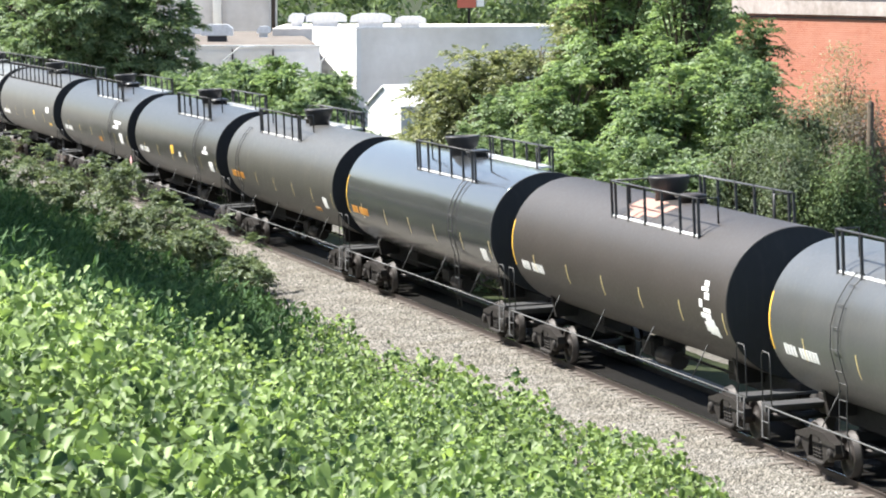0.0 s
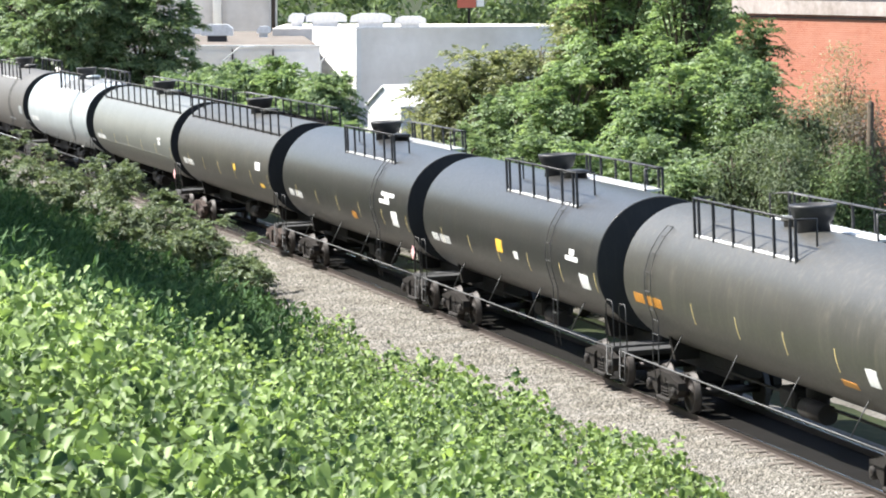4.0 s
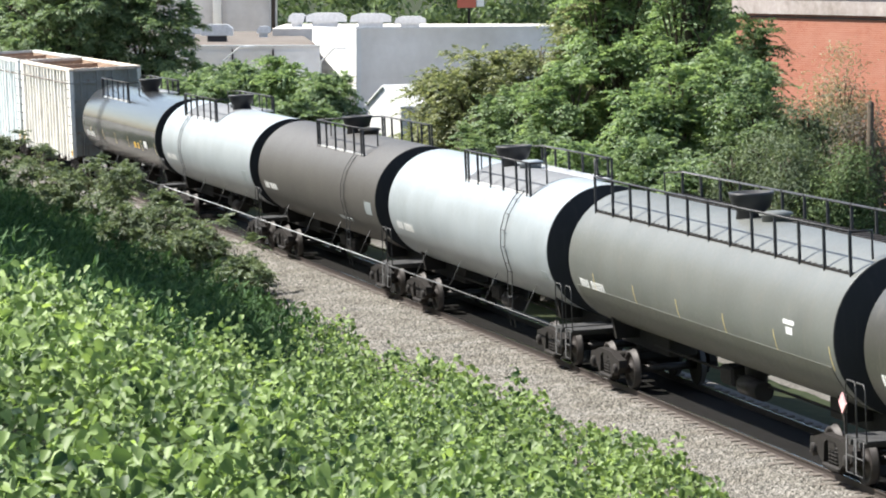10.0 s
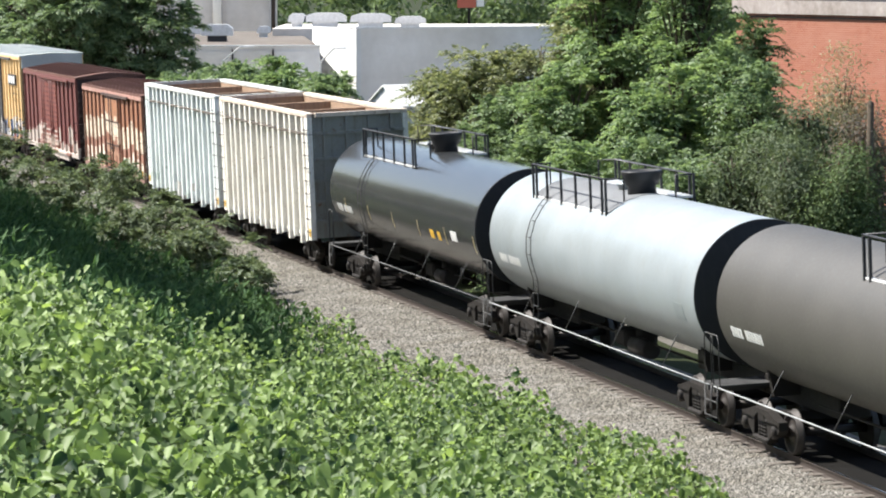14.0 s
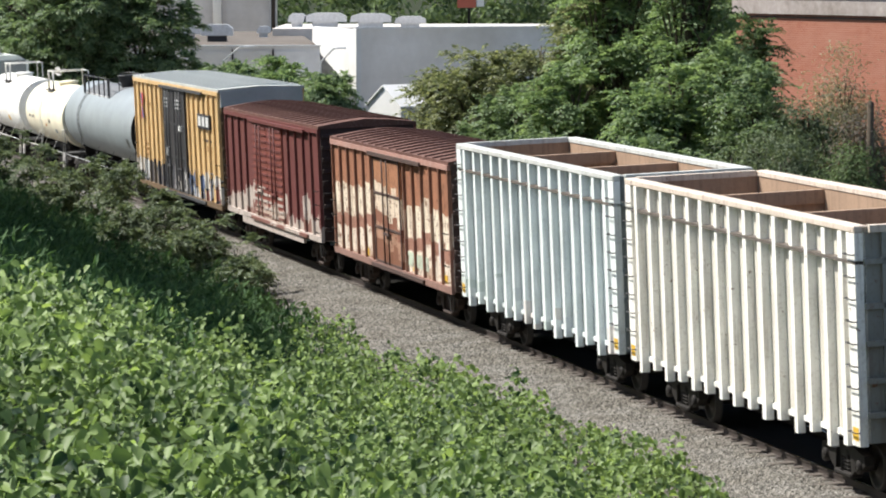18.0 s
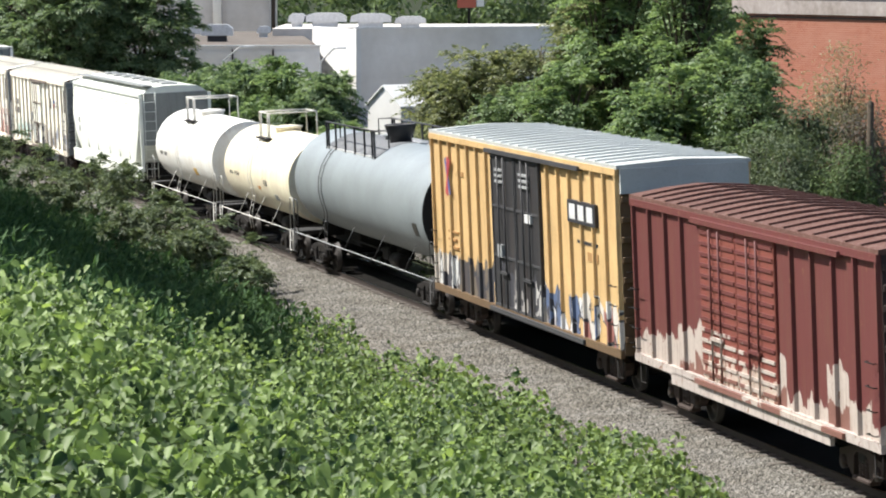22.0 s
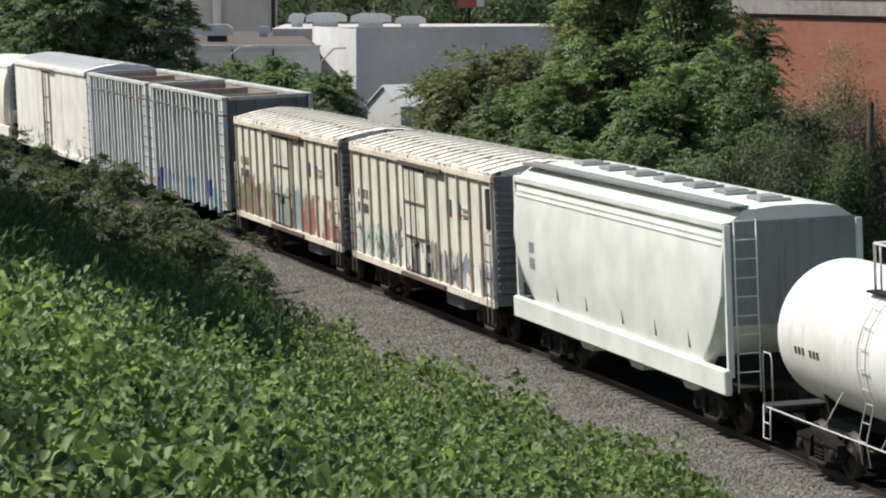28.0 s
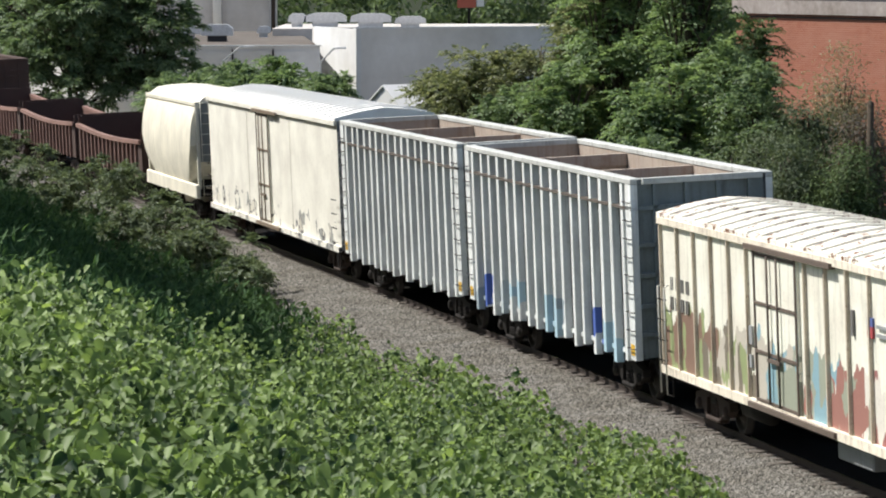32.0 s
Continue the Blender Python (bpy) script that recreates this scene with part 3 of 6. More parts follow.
def tank_car(label, material, s_r, s_f, R=1.50, zc=2.70, top="short", rail=None, gear_rail=None, marks="ticks", extra=(), full_skin=None, rusty=False, span=(-1.1, 5.1), ladder_x=None, platform_x=0.0, head=0.32, deck=None, pipes=True, ladders=True, far_low=False):
    rail = rail or M_BLACK
    gear_rail = gear_rail or M_STEEL
    hb = (s_f - s_r) / 2
    ex = hb + 1.1
    car = tagged(empty("tank_car"), label, "tank car", "cars of the freight train")
    part("tank", tank_body(R, zc, hb), material, car)
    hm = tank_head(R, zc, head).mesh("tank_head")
    # Heads go black for the shade at the tank ends; cream ones keep their paint.
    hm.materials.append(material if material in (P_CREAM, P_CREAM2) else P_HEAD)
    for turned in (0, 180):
        part("tank_head", hm, None, car, "" if material in (P_CREAM, P_CREAM2) else "tank head in black, shade put into its colour", pose(hb if turned == 0 else -hb, 0, 0, 0, 0, turned))
    # dome and fittings housing on top
    zt = zc + R
    hx = -0.1
    if top in ("short", "full"):
        part("valve_housing", Build().lathe([(zt - 0.06, 0.0), (zt - 0.06, 0.33), (zt + 0.14, 0.31), (zt + 0.20, 0.38), (zt + 0.46, 0.46), (zt + 0.50, 0.46), (zt + 0.50, 0.42), (zt + 0.44, 0.38), (zt + 0.44, 0.0)], 28, "z", (hx, 0, 0)), M_BLACK, car, "black round fittings housing on top of the tank")
        part("manway", Build().lathe([(zt - 0.08, 0.28), (zt + 0.10, 0.28), (zt + 0.10, 0.34), (zt + 0.15, 0.34), (zt + 0.19, 0.2), (zt + 0.2, 0.0)], 20, "z", (hx + (1.2 if span[1] > 3 else -1.2), 0.1, 0)), material, car)
    if top in ("short", "full"):
        for sy in (-1, 1):
            yl = 1.02
            zp = zc + math.sqrt(R * R - yl * yl) + 0.03
            ym = 0.60
            x0, x1 = span if top == "short" else (-hb + 0.7, hb - 0.3)
            b = Build()
            zi = zp - 0.02
            lift = 0.0 if far_low else 0.26
            b.box(x0, x1, sy * yl - 0.02 if sy > 0 else -yl, sy * ym if sy < 0 else yl, zi, zi + 0.04) if sy < 0 else b.box(x0, x1, ym, yl, zi + lift, zi + lift + 0.04)
            for i in range(21 if top == "short" else 51):
                x = x0 + (x1 - x0) * i / (20 if top == "short" else 50)
                b.box(x - 0.012, x + 0.012, min(sy * ym, sy * yl), max(sy * ym, sy * yl), zi + (0.04 if sy < 0 else lift + 0.04), zi + (0.055 if sy < 0 else lift + 0.055))
            plat = part("platform", b, M_GRATE if top == "short" and not (far_low and sy > 0) else M_STEEL, car, "steel grating walkway on top")
            npost = 5 if top == "short" else 12
            bk = Build().prism([(-0.16, -0.02), (0.0, -0.02), (0.0, -0.16)], -0.02, 0.02, "x").mesh("bracket")
            bk.materials.append(M_STEEL)
            for i in range(npost + 1):
                part("bracket", bk, None, plat, "", pose(x0 + (x1 - x0) * i / npost, sy * yl, zi, 0, 0, 0 if sy > 0 else 180))
            post = Build().box(-0.026, 0.026, -0.026, 0.026, -0.1, 0.80).mesh("railing_post")
            post.materials.append(rail)
            xs = [x0 + (x1 - x0) * i / npost for i in range(npost + 1)] + ([x0 + 0.3, x1 - 0.3] if top == "short" else [])
            for x in xs:
                part("railing_post", post, None, car, "", pose(x, sy * yl, zi))
            part("handrail", Build().tube([(x0, sy * ym, zi + 0.05), (x0, sy * ym, zi + 0.78), (x0, sy * yl, zi + 0.78), (x1, sy * yl, zi + 0.78), (x1, sy * ym, zi + 0.78), (x1, sy * ym, zi + 0.05)], 0.024, 6), rail, car)
        if far_low:
            part("handrail", Build().tube([(span[0], -yl, zi + 0.78), (span[0], yl, zi + 0.78), (span[0], yl, zi - 0.05)], 0.024, 6), rail, car, "rail across the end of the walkway")
    if top == "arch":
        zt2 = zc + R
        for x0, x1 in ((platform_x - 0.8, platform_x + 0.8),):
            for sy in (-1, 1):
                zb = zc + math.sqrt(R * R - 0.8 * 0.8)
                part("handrail", Build().tube([(x0, sy * 0.8, zb), (x0, sy * 0.8, zt2 + 0.62), (x1, sy * 0.8, zt2 + 0.62), (x1, sy * 0.8, zb)], 0.028, 6), rail, car, "pale top handrail")
            for x in (x0, x1):
                part("handrail", Build().tube([(x, -0.8, zt2 + 0.62), (x, 0.8, zt2 + 0.62)], 0.028, 6), rail, car)
            for x in (x0 + 0.3, x1 - 0.3):
                part("railing_post", Build().tube([(x, -0.8, zb), (x, -0.8, zt2 + 0.62)], 0.024, 6), rail, car)
            part("platform", Build().box(x0 - 0.1, x1 + 0.1, -0.95, -0.55, zb + 0.02, zb + 0.06), M_STEEL, car)
        part("manway", Build().lathe([(zt2 - 0.1, 0.0), (zt2 - 0.1, 0.42), (zt2 + 0.06, 0.42), (zt2 + 0.08, 0.47), (zt2 + 0.13, 0.47), (zt2 + 0.17, 0.25), (zt2 + 0.18, 0.0)], 24, "z", (platform_x, 0, 0)), material, car)
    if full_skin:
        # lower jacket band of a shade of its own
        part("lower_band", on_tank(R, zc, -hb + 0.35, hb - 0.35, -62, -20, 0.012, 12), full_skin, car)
    if deck:
        part("deck_coat", on_tank(R, zc, span[0] - 0.1, span[1] + 0.1, 50, 130, 0.008, 14), deck, car, "dark anti-slip coat round the fittings")
    # ladder over the near side
    lx = ladder_x if ladder_x is not None else (4.3 if span[1] > 3 else -4.35) if top == "short" else platform_x
    pts = [(-1.36, 0.62), (-1.42, 1.05), (-R * 0.93, zc - 0.75)]
    pts += [(-(R + 0.055) * math.cos(radians(a)), zc + (R + 0.055) * math.sin(radians(a))) for a in (-20, -5, 10, 25, 40, 50)]
    for sy in ((-1, 1) if top != "full" and ladders else ()):
        lb = ladder_lines([(y * -sy, z) for y, z in pts], 0.2, 0.32, 0.013)
        part("ladder", lb, M_WHITERAIL if gear_rail is M_WHITERAIL else M_STEP, car, "", pose(lx, 0, 0))
    # stub sills, saddles, side pipes
    for sx in (-1, 1):
        x0, x1 = sorted((sx * (hb - 3.6), sx * (ex - 0.35)))
        part("stub_sill", Build().box(x0, x1, -0.32, 0.32, 0.80, 1.22, bevel=0.03), M_STEEL, car)
        tx = sx * (hb - 1.35)
        b = Build()
        b.prism([(-0.85, 1.02), (0.85, 1.02), (0.95, zc - math.sqrt(R * R - 0.95 * 0.95) + 0.03), (0.7, zc - math.sqrt(R * R - 0.49) + 0.03), (0, zc - R + 0.03), (-0.7, zc - math.sqrt(R * R - 0.49) + 0.03), (-0.95, zc - math.sqrt(R * R - 0.95 * 0.95) + 0.03)], tx - 0.07, tx + 0.07, "x")
        part("saddle", b, M_STEEL, car)
        xe = sx * (ex - 0.55)
        part("end_platform", Build().box(xe - 0.30, xe + 0.30, -1.42, 1.42, 1.02, 1.07).box(xe - 0.05, xe + 0.05, -1.45, 1.45, 0.92, 1.02), M_STEP, car)
        for sy in (-1, 1):
            part("grab_iron", Build().tube([(xe - 0.26, sy * 1.40, 1.05), (xe - 0.26, sy * 1.40, 1.95), (xe - 0.18, sy * 1.40, 2.05), (xe + 0.18, sy * 1.40, 2.05), (xe + 0.26, sy * 1.40, 1.95), (xe + 0.26, sy * 1.40, 1.05)], 0.014, 6), M_WHITERAIL if gear_rail is M_WHITERAIL else M_STEP, car)
            part("step", Build().tube([(xe - 0.2, sy * 1.43, 1.05), (xe - 0.2, sy * 1.45, 0.42), (xe + 0.2, sy * 1.45, 0.42), (xe + 0.2, sy * 1.43, 1.05)], 0.018, 5).tube([(xe - 0.2, sy * 1.44, 0.72), (xe + 0.2, sy * 1.44, 0.72)], 0.016, 5), M_WHITERAIL if gear_rail is M_WHITERAIL else M_STEP, car)
    for sy in ((-1, 1) if pipes else ()):
        part("side_pipe", Build().tube([(-ex + 0.5, sy * 1.42, 1.02), (ex - 0.5, sy * 1.42, 1.02)], 0.017, 6), gear_rail if gear_rail is not M_STEEL else M_PIPE, car, "pipe handrail along the side")
        n = max(3, int(hb / 2))
        for i in range(n):
            x = -hb + 2.6 + (2 * hb - 5.2) * i / (n - 1)
            part("strut", Build().tube([(x, sy * 1.42, 1.02), (x + 0.25, sy * 1.12, zc - math.sqrt(R * R - 1.12 ** 2) + 0.02)], 0.013, 5), M_WHITERAIL if gear_rail is M_WHITERAIL else M_STEP, car)
    part("brake_rig", Build().box(-1.2, -0.4, -0.45, 0.35, 0.72, 1.12, bevel=0.06).lathe([(-0.3, 0.2), (0.9, 0.2)], 14, "x", (0.6, -0.4, 0.85)).tube([(-hb + 2.5, -0.3, 0.95), (hb - 2.5, -0.3, 0.95)], 0.03, 6), M_STEEL, car)
    part("bottom_outlet", Build().lathe([(0.72, 0.16), (0.95, 0.16), (1.0, 0.28), (zc - R + 0.04, 0.28)], 16, "z"), M_STEEL, car)
    part("brake_wheel", Build().lathe([(-0.02, 0.26), (0.0, 0.28), (0.02, 0.26), (0.0, 0.24), (-0.02, 0.26)], 18, "x", (-ex + 0.32, 0.55, 1.75)).tube([(-ex + 0.32, 0.29, 1.75), (-ex + 0.32, 0.81, 1.75)], 0.014, 5).tube([(-ex + 0.32, 0.55, 1.07), (-ex + 0.32, 0.55, 2.0)], 0.02, 5), M_STEEL, car)
    # reflective ticks and stencilled marks
    if "ticks" in marks:
        for x in np.linspace(-hb + 1.9, hb - 0.25, 6):
            part("reflector", on_tank(R, zc, x - 0.021, x + 0.021, -22, -5, n=3), M_TICK, car)
        if "edge" in marks:
            part("reflector", on_tank(R, zc, -hb + 0.02, -hb + 0.09, -20, 22, n=5), M_YELLOW, car)
    if "white_number" in marks:
        number_bars(car, M_WHITE, R, zc, -hb + 0.7, 1.9, -21, 8.0)
    if "orange_number" in marks:
        number_bars(car, M_ORANGE, R, zc, -hb + 0.6, 2.0, -18, 8.0)
    for x, w, a, h, mm in extra:
        part("marking", on_tank(R, zc, x, x + w, a, a + h, n=4), mm, car)
    if "placard" in marks:
        part("placard", Build().prism([(-0.19, 0), (0, -0.19), (0.19, 0), (0, 0.19)], -0.012, 0.012, "y"), M_PLACARD, car, "red and white diamond placard", pose(hb + 0.22, -1.44, 1.62))
        part("placard_holder", Build().box(-0.16, 0.16, -0.01, 0.02, -0.16, 0.16).box(-0.02, 0.02, -0.01, 0.02, -0.62, -0.16), M_STEEL, car, "", pose(hb + 0.22, -1.41, 1.62))
    running_gear(car, hb - 1.35, ex + 0.05, rusty)
    place_car(car, (s_r + s_f) / 2)
    return car


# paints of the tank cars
# Head colour holds the shade of the tank ends.
P_HEAD = paint("shade_black_head", (0.024, 0.025, 0.026), 0.75, much=0.25, dirt=(0.06, 0.055, 0.05), dents=0.04, spec=0.2)
P_DARK = paint("tank_black", (0.023, 0.023, 0.0225), 0.34, much=0.35, dirt=(0.10, 0.088, 0.07), dents=0.05, spec=0.4)
P_GREYBLACK = paint("tank_faded_black", (0.054, 0.056, 0.056), 0.34, much=0.3, dirt=(0.12, 0.11, 0.09), dents=0.05, spec=0.4)
P_SHINY = paint("tank_glossy_black", (0.036, 0.038, 0.04), 0.16, much=0.25, dirt=(0.11, 0.10, 0.085), dents=0.03)
P_OLIVE = paint("tank_dusty_black", (0.038, 0.037, 0.032), 0.42, much=0.4, dirt=(0.15, 0.13, 0.10), dents=0.05)
P_BROWN = paint("tank_sooty_brown", (0.030, 0.025, 0.022), 0.5, much=0.4, dirt=(0.12, 0.092, 0.072), streak=False, dents=0.06, spec=0.35)
P_TAUPE = paint("tank_brown_grey", (0.054, 0.050, 0.044), 0.55, much=0.3, streak=False, dirt=(0.17, 0.15, 0.12), dents=0.05)
P_WHITE = paint("tank_white", (0.265, 0.295, 0.31), 0.35, much=0.3, dirt=(0.22, 0.20, 0.17), dents=0.04)
P_GREY = paint("tank_pale_grey", (0.235, 0.265, 0.275), 0.45, much=0.25, dirt=(0.20, 0.19, 0.17), dents=0.04)
P_CREAM = paint("tank_cream", (0.94, 0.91, 0.83), 0.4, much=0.4, dirt=(0.42, 0.26, 0.12), dents=0.04)
P_CREAM2 = paint("tank_yellowed_cream", (0.92, 0.82, 0.62), 0.4, much=0.55, dirt=(0.55, 0.36, 0.16), dents=0.04)
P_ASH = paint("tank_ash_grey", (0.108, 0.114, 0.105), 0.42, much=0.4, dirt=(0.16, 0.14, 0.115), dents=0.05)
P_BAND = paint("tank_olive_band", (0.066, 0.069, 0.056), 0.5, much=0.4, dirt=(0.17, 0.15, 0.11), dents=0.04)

M_DECK = paint("anti_slip_grey", (0.13, 0.135, 0.14), 0.7, much=0.3, streak=False)
M_SCRAPE = paint("scraped_rusty_patch", (0.30, 0.17, 0.13), 0.8, much=0.6, streak=False)
tank_car("faded black tank car with white lettering", P_GREYBLACK, 25.8, 42.0, span=(-5.5, 0.8), marks="ticks white_number edge")
tank_car("sooty brown tank car with scraped white patch", P_BROWN, 6.95, 23.2, far_low=True, ladders=False, marks="ticks white_number edge", extra=[(6.75, 0.5, -26, 13, M_WHITE), (6.6, 0.3, -24, 8, M_WHITE), (7.15, 0.22, -27, 9, M_WHITE), (6.5, 0.62, -13, 4, M_WHITE), (6.7, 0.45, -8, 3, M_WHITE), (6.45, 0.2, -5, 6, M_WHITE), (6.8, 0.3, 2, 5, M_WHITE), (6.6, 0.42, 8, 3, M_WHITE), (6.75, 0.28, 12, 4, M_WHITE), (-0.9, 1.6, 60, 20, M_SCRAPE), (0.5, 1.1, 56, 10, M_SCRAPE), (-0.3, 0.9, 52, 9, M_SCRAPE), (1.2, 0.5, 64, 12, M_SCRAPE)])
tank_car("glossy black tank car with orange lettering", P_SHINY, -11.4, 4.9, marks="ticks orange_number edge", extra=[(6.9, 0.55, -27, 12, M_WHITE)])
tank_car("dusty black tank car with orange lettering", P_OLIVE, -29.5, -13.3, span=(-4.45, 1.78), ladder_x=-6.2, marks="ticks orange_number", extra=[(6.5, 0.55, -25, 13, M_WHITE), (4.9, 0.8, -33, 5, M_ORANGE)])
tank_car("black tank car with a yellow square", P_DARK, -47.8, -31.6, marks="ticks white_number", extra=[(-0.6, 0.55, -12, 12, M_YELLOW), (1.0, 0.35, -14, 7, M_WHITE), (5.6, 1.0, 0, 4, M_WHITE), (5.9, 0.4, 5, 5, M_WHITE), (6.6, 0.7, -22, 13, M_WHITE)])
tank_car("black tank car with white stencils", P_DARK, -66.2, -49.65, marks="ticks white_number placard", extra=[(5.2, 1.5, 10, 4, M_WHITE), (5.6, 0.5, 6, 4, M_WHITE), (5.0, 1.2, 2, 4, M_WHITE), (6.3, 0.7, -20, 16, M_WHITE), (1.1, 0.6, -26, 8, M_ORANGE)])
tank_car("dusty black tank car with a full-length walkway", P_OLIVE, -84.5, -68.5, top="full", pipes=False, marks="ticks white_number", rusty=True, extra=[(2.2, 0.35, -10, 8, M_YELLOW), (5.9, 0.8, -2, 10, M_WHITE), (6.3, 0.6, -24, 5, M_YELLOW)])
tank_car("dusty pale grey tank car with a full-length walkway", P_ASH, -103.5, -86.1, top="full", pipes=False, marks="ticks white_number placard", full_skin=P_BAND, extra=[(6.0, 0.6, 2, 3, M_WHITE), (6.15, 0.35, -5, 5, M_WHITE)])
tank_car("white tank car with black railings", P_WHITE, -121.5, -105.4, deck=M_DECK, marks="white_number", extra=[(7.2, 0.5, -26, 8, P_GREY)])
tank_car("brown-grey tank car with black railings", P_TAUPE, -139.7, -123.2, far_low=True, marks="white_number", extra=[(6.9, 0.8, -16, 14, P_GREY), (2.9, 1.6, -33, 4, P_GREY)], gear_rail=M_GREYRAIL)
tank_car("white tank car with a grey pipe rail", P_WHITE, -157.5, -141.2, deck=M_DECK, marks="white_number", gear_rail=M_GREYRAIL, span=(-5.6, 0.5), extra=[(6.7, 0.6, -22, 14, P_GREY)])
tank_car("shiny black tank car with white lettering", P_SHINY, -175.9, -159.0, span=(-5.8, 0.5), marks="ticks white_number", extra=[(3.6, 0.4, -20, 9, M_YELLOW), (4.4, 0.3, -20, 9, M_YELLOW), (5.9, 0.6, -16, 10, M_WHITE)])
tank_car("pale grey tank car with black railings", P_GREY, -274.5, -258.1, deck=M_DECK, marks="none", gear_rail=M_GREYRAIL, span=(-5.45, 0.9), extra=[(6.9, 0.5, -24, 14, P_OLIVE)])
tank_car("short yellowed cream tank car with white handrails", P_CREAM2, -286.7, -276.2, R=1.36, zc=2.44, top="arch", rail=M_WHITERAIL, gear_rail=M_WHITERAIL, marks="none", head=0.35, platform_x=-0.75, extra=[(-4.3 + 0.2 * i, 0.1, -8, 5, P_OLIVE) for i in (0, 1, 2, 4, 5, 6, 7)] + [(1.3, 0.1, -12, 8, P_OLIVE), (1.55, 0.22, -12, 8, P_OLIVE), (2.6, 0.5, -30, 8, P_GREY), (0.2, 0.4, -20, 5, M_ORANGE)])
tank_car("short cream tank car with white handrails and number", P_CREAM, -300.05, -289.0, R=1.36, zc=2.44, top="arch", rail=M_WHITERAIL, gear_rail=M_WHITERAIL, marks="none", head=0.35, platform_x=-0.9, extra=[(-4.6, 0.12, -10, 6, P_OLIVE), (-4.4, 0.12, -10, 6, P_OLIVE), (-4.2, 0.12, -10, 6, P_OLIVE), (-3.8, 0.12, -10, 6, P_OLIVE), (-3.6, 0.12, -10, 6, P_OLIVE), (-3.4, 0.12, -10, 6, P_OLIVE), (1.6, 0.6, -30, 12, M_YELLOW)])


def end_ladder(car, x, z0, z1, material, y=-1.55, rungs=8):
    me = Build().tube([(-0.2, 0, 0), (-0.2, -0.07, 0), (0.2, -0.07, 0), (0.2, 0, 0)], 0.013, 5).mesh("grab_iron")
    me.materials.append(material)
    for i in range(rungs):
        part("grab_iron", me, None, car, "", pose(x, y, z0 + (z1 - z0) * i / (rungs - 1)))


def under_car(car, L, gear=None, rusty=False, z=1.0):
    part("centre_sill", Build().box(-L / 2 - 0.2, L / 2 + 0.2, -0.3, 0.3, 0.72, 1.04), M_STEEL, car)
    part("brake_cylinder", Build().lathe([(-0.4, 0.0), (-0.4, 0.16), (0.3, 0.2), (0.9, 0.2), (0.9, 0.0)], 14, "x", (0.4, -0.55, 0.78)), M_STEEL, car)
    part("air_tank", Build().lathe([(-0.5, 0.0), (-0.42, 0.18), (0.5, 0.18), (0.58, 0.0)], 14, "x", (-1.8, -0.6, 0.75)), M_STEEL, car)
    running_gear(car, L / 2 - 2.15, L / 2 + 0.62, rusty)


def side_post(car, x, sy, hw, w0, w1, deep, z0, z1, material):
    y0, y1 = sy * hw, sy * (hw + deep)
    part("side_post", Build().prism([(x - w0, y0), (x - w1, y1), (x + w1, y1), (x + w0, y0)], z0, z1, "z"), material, car)


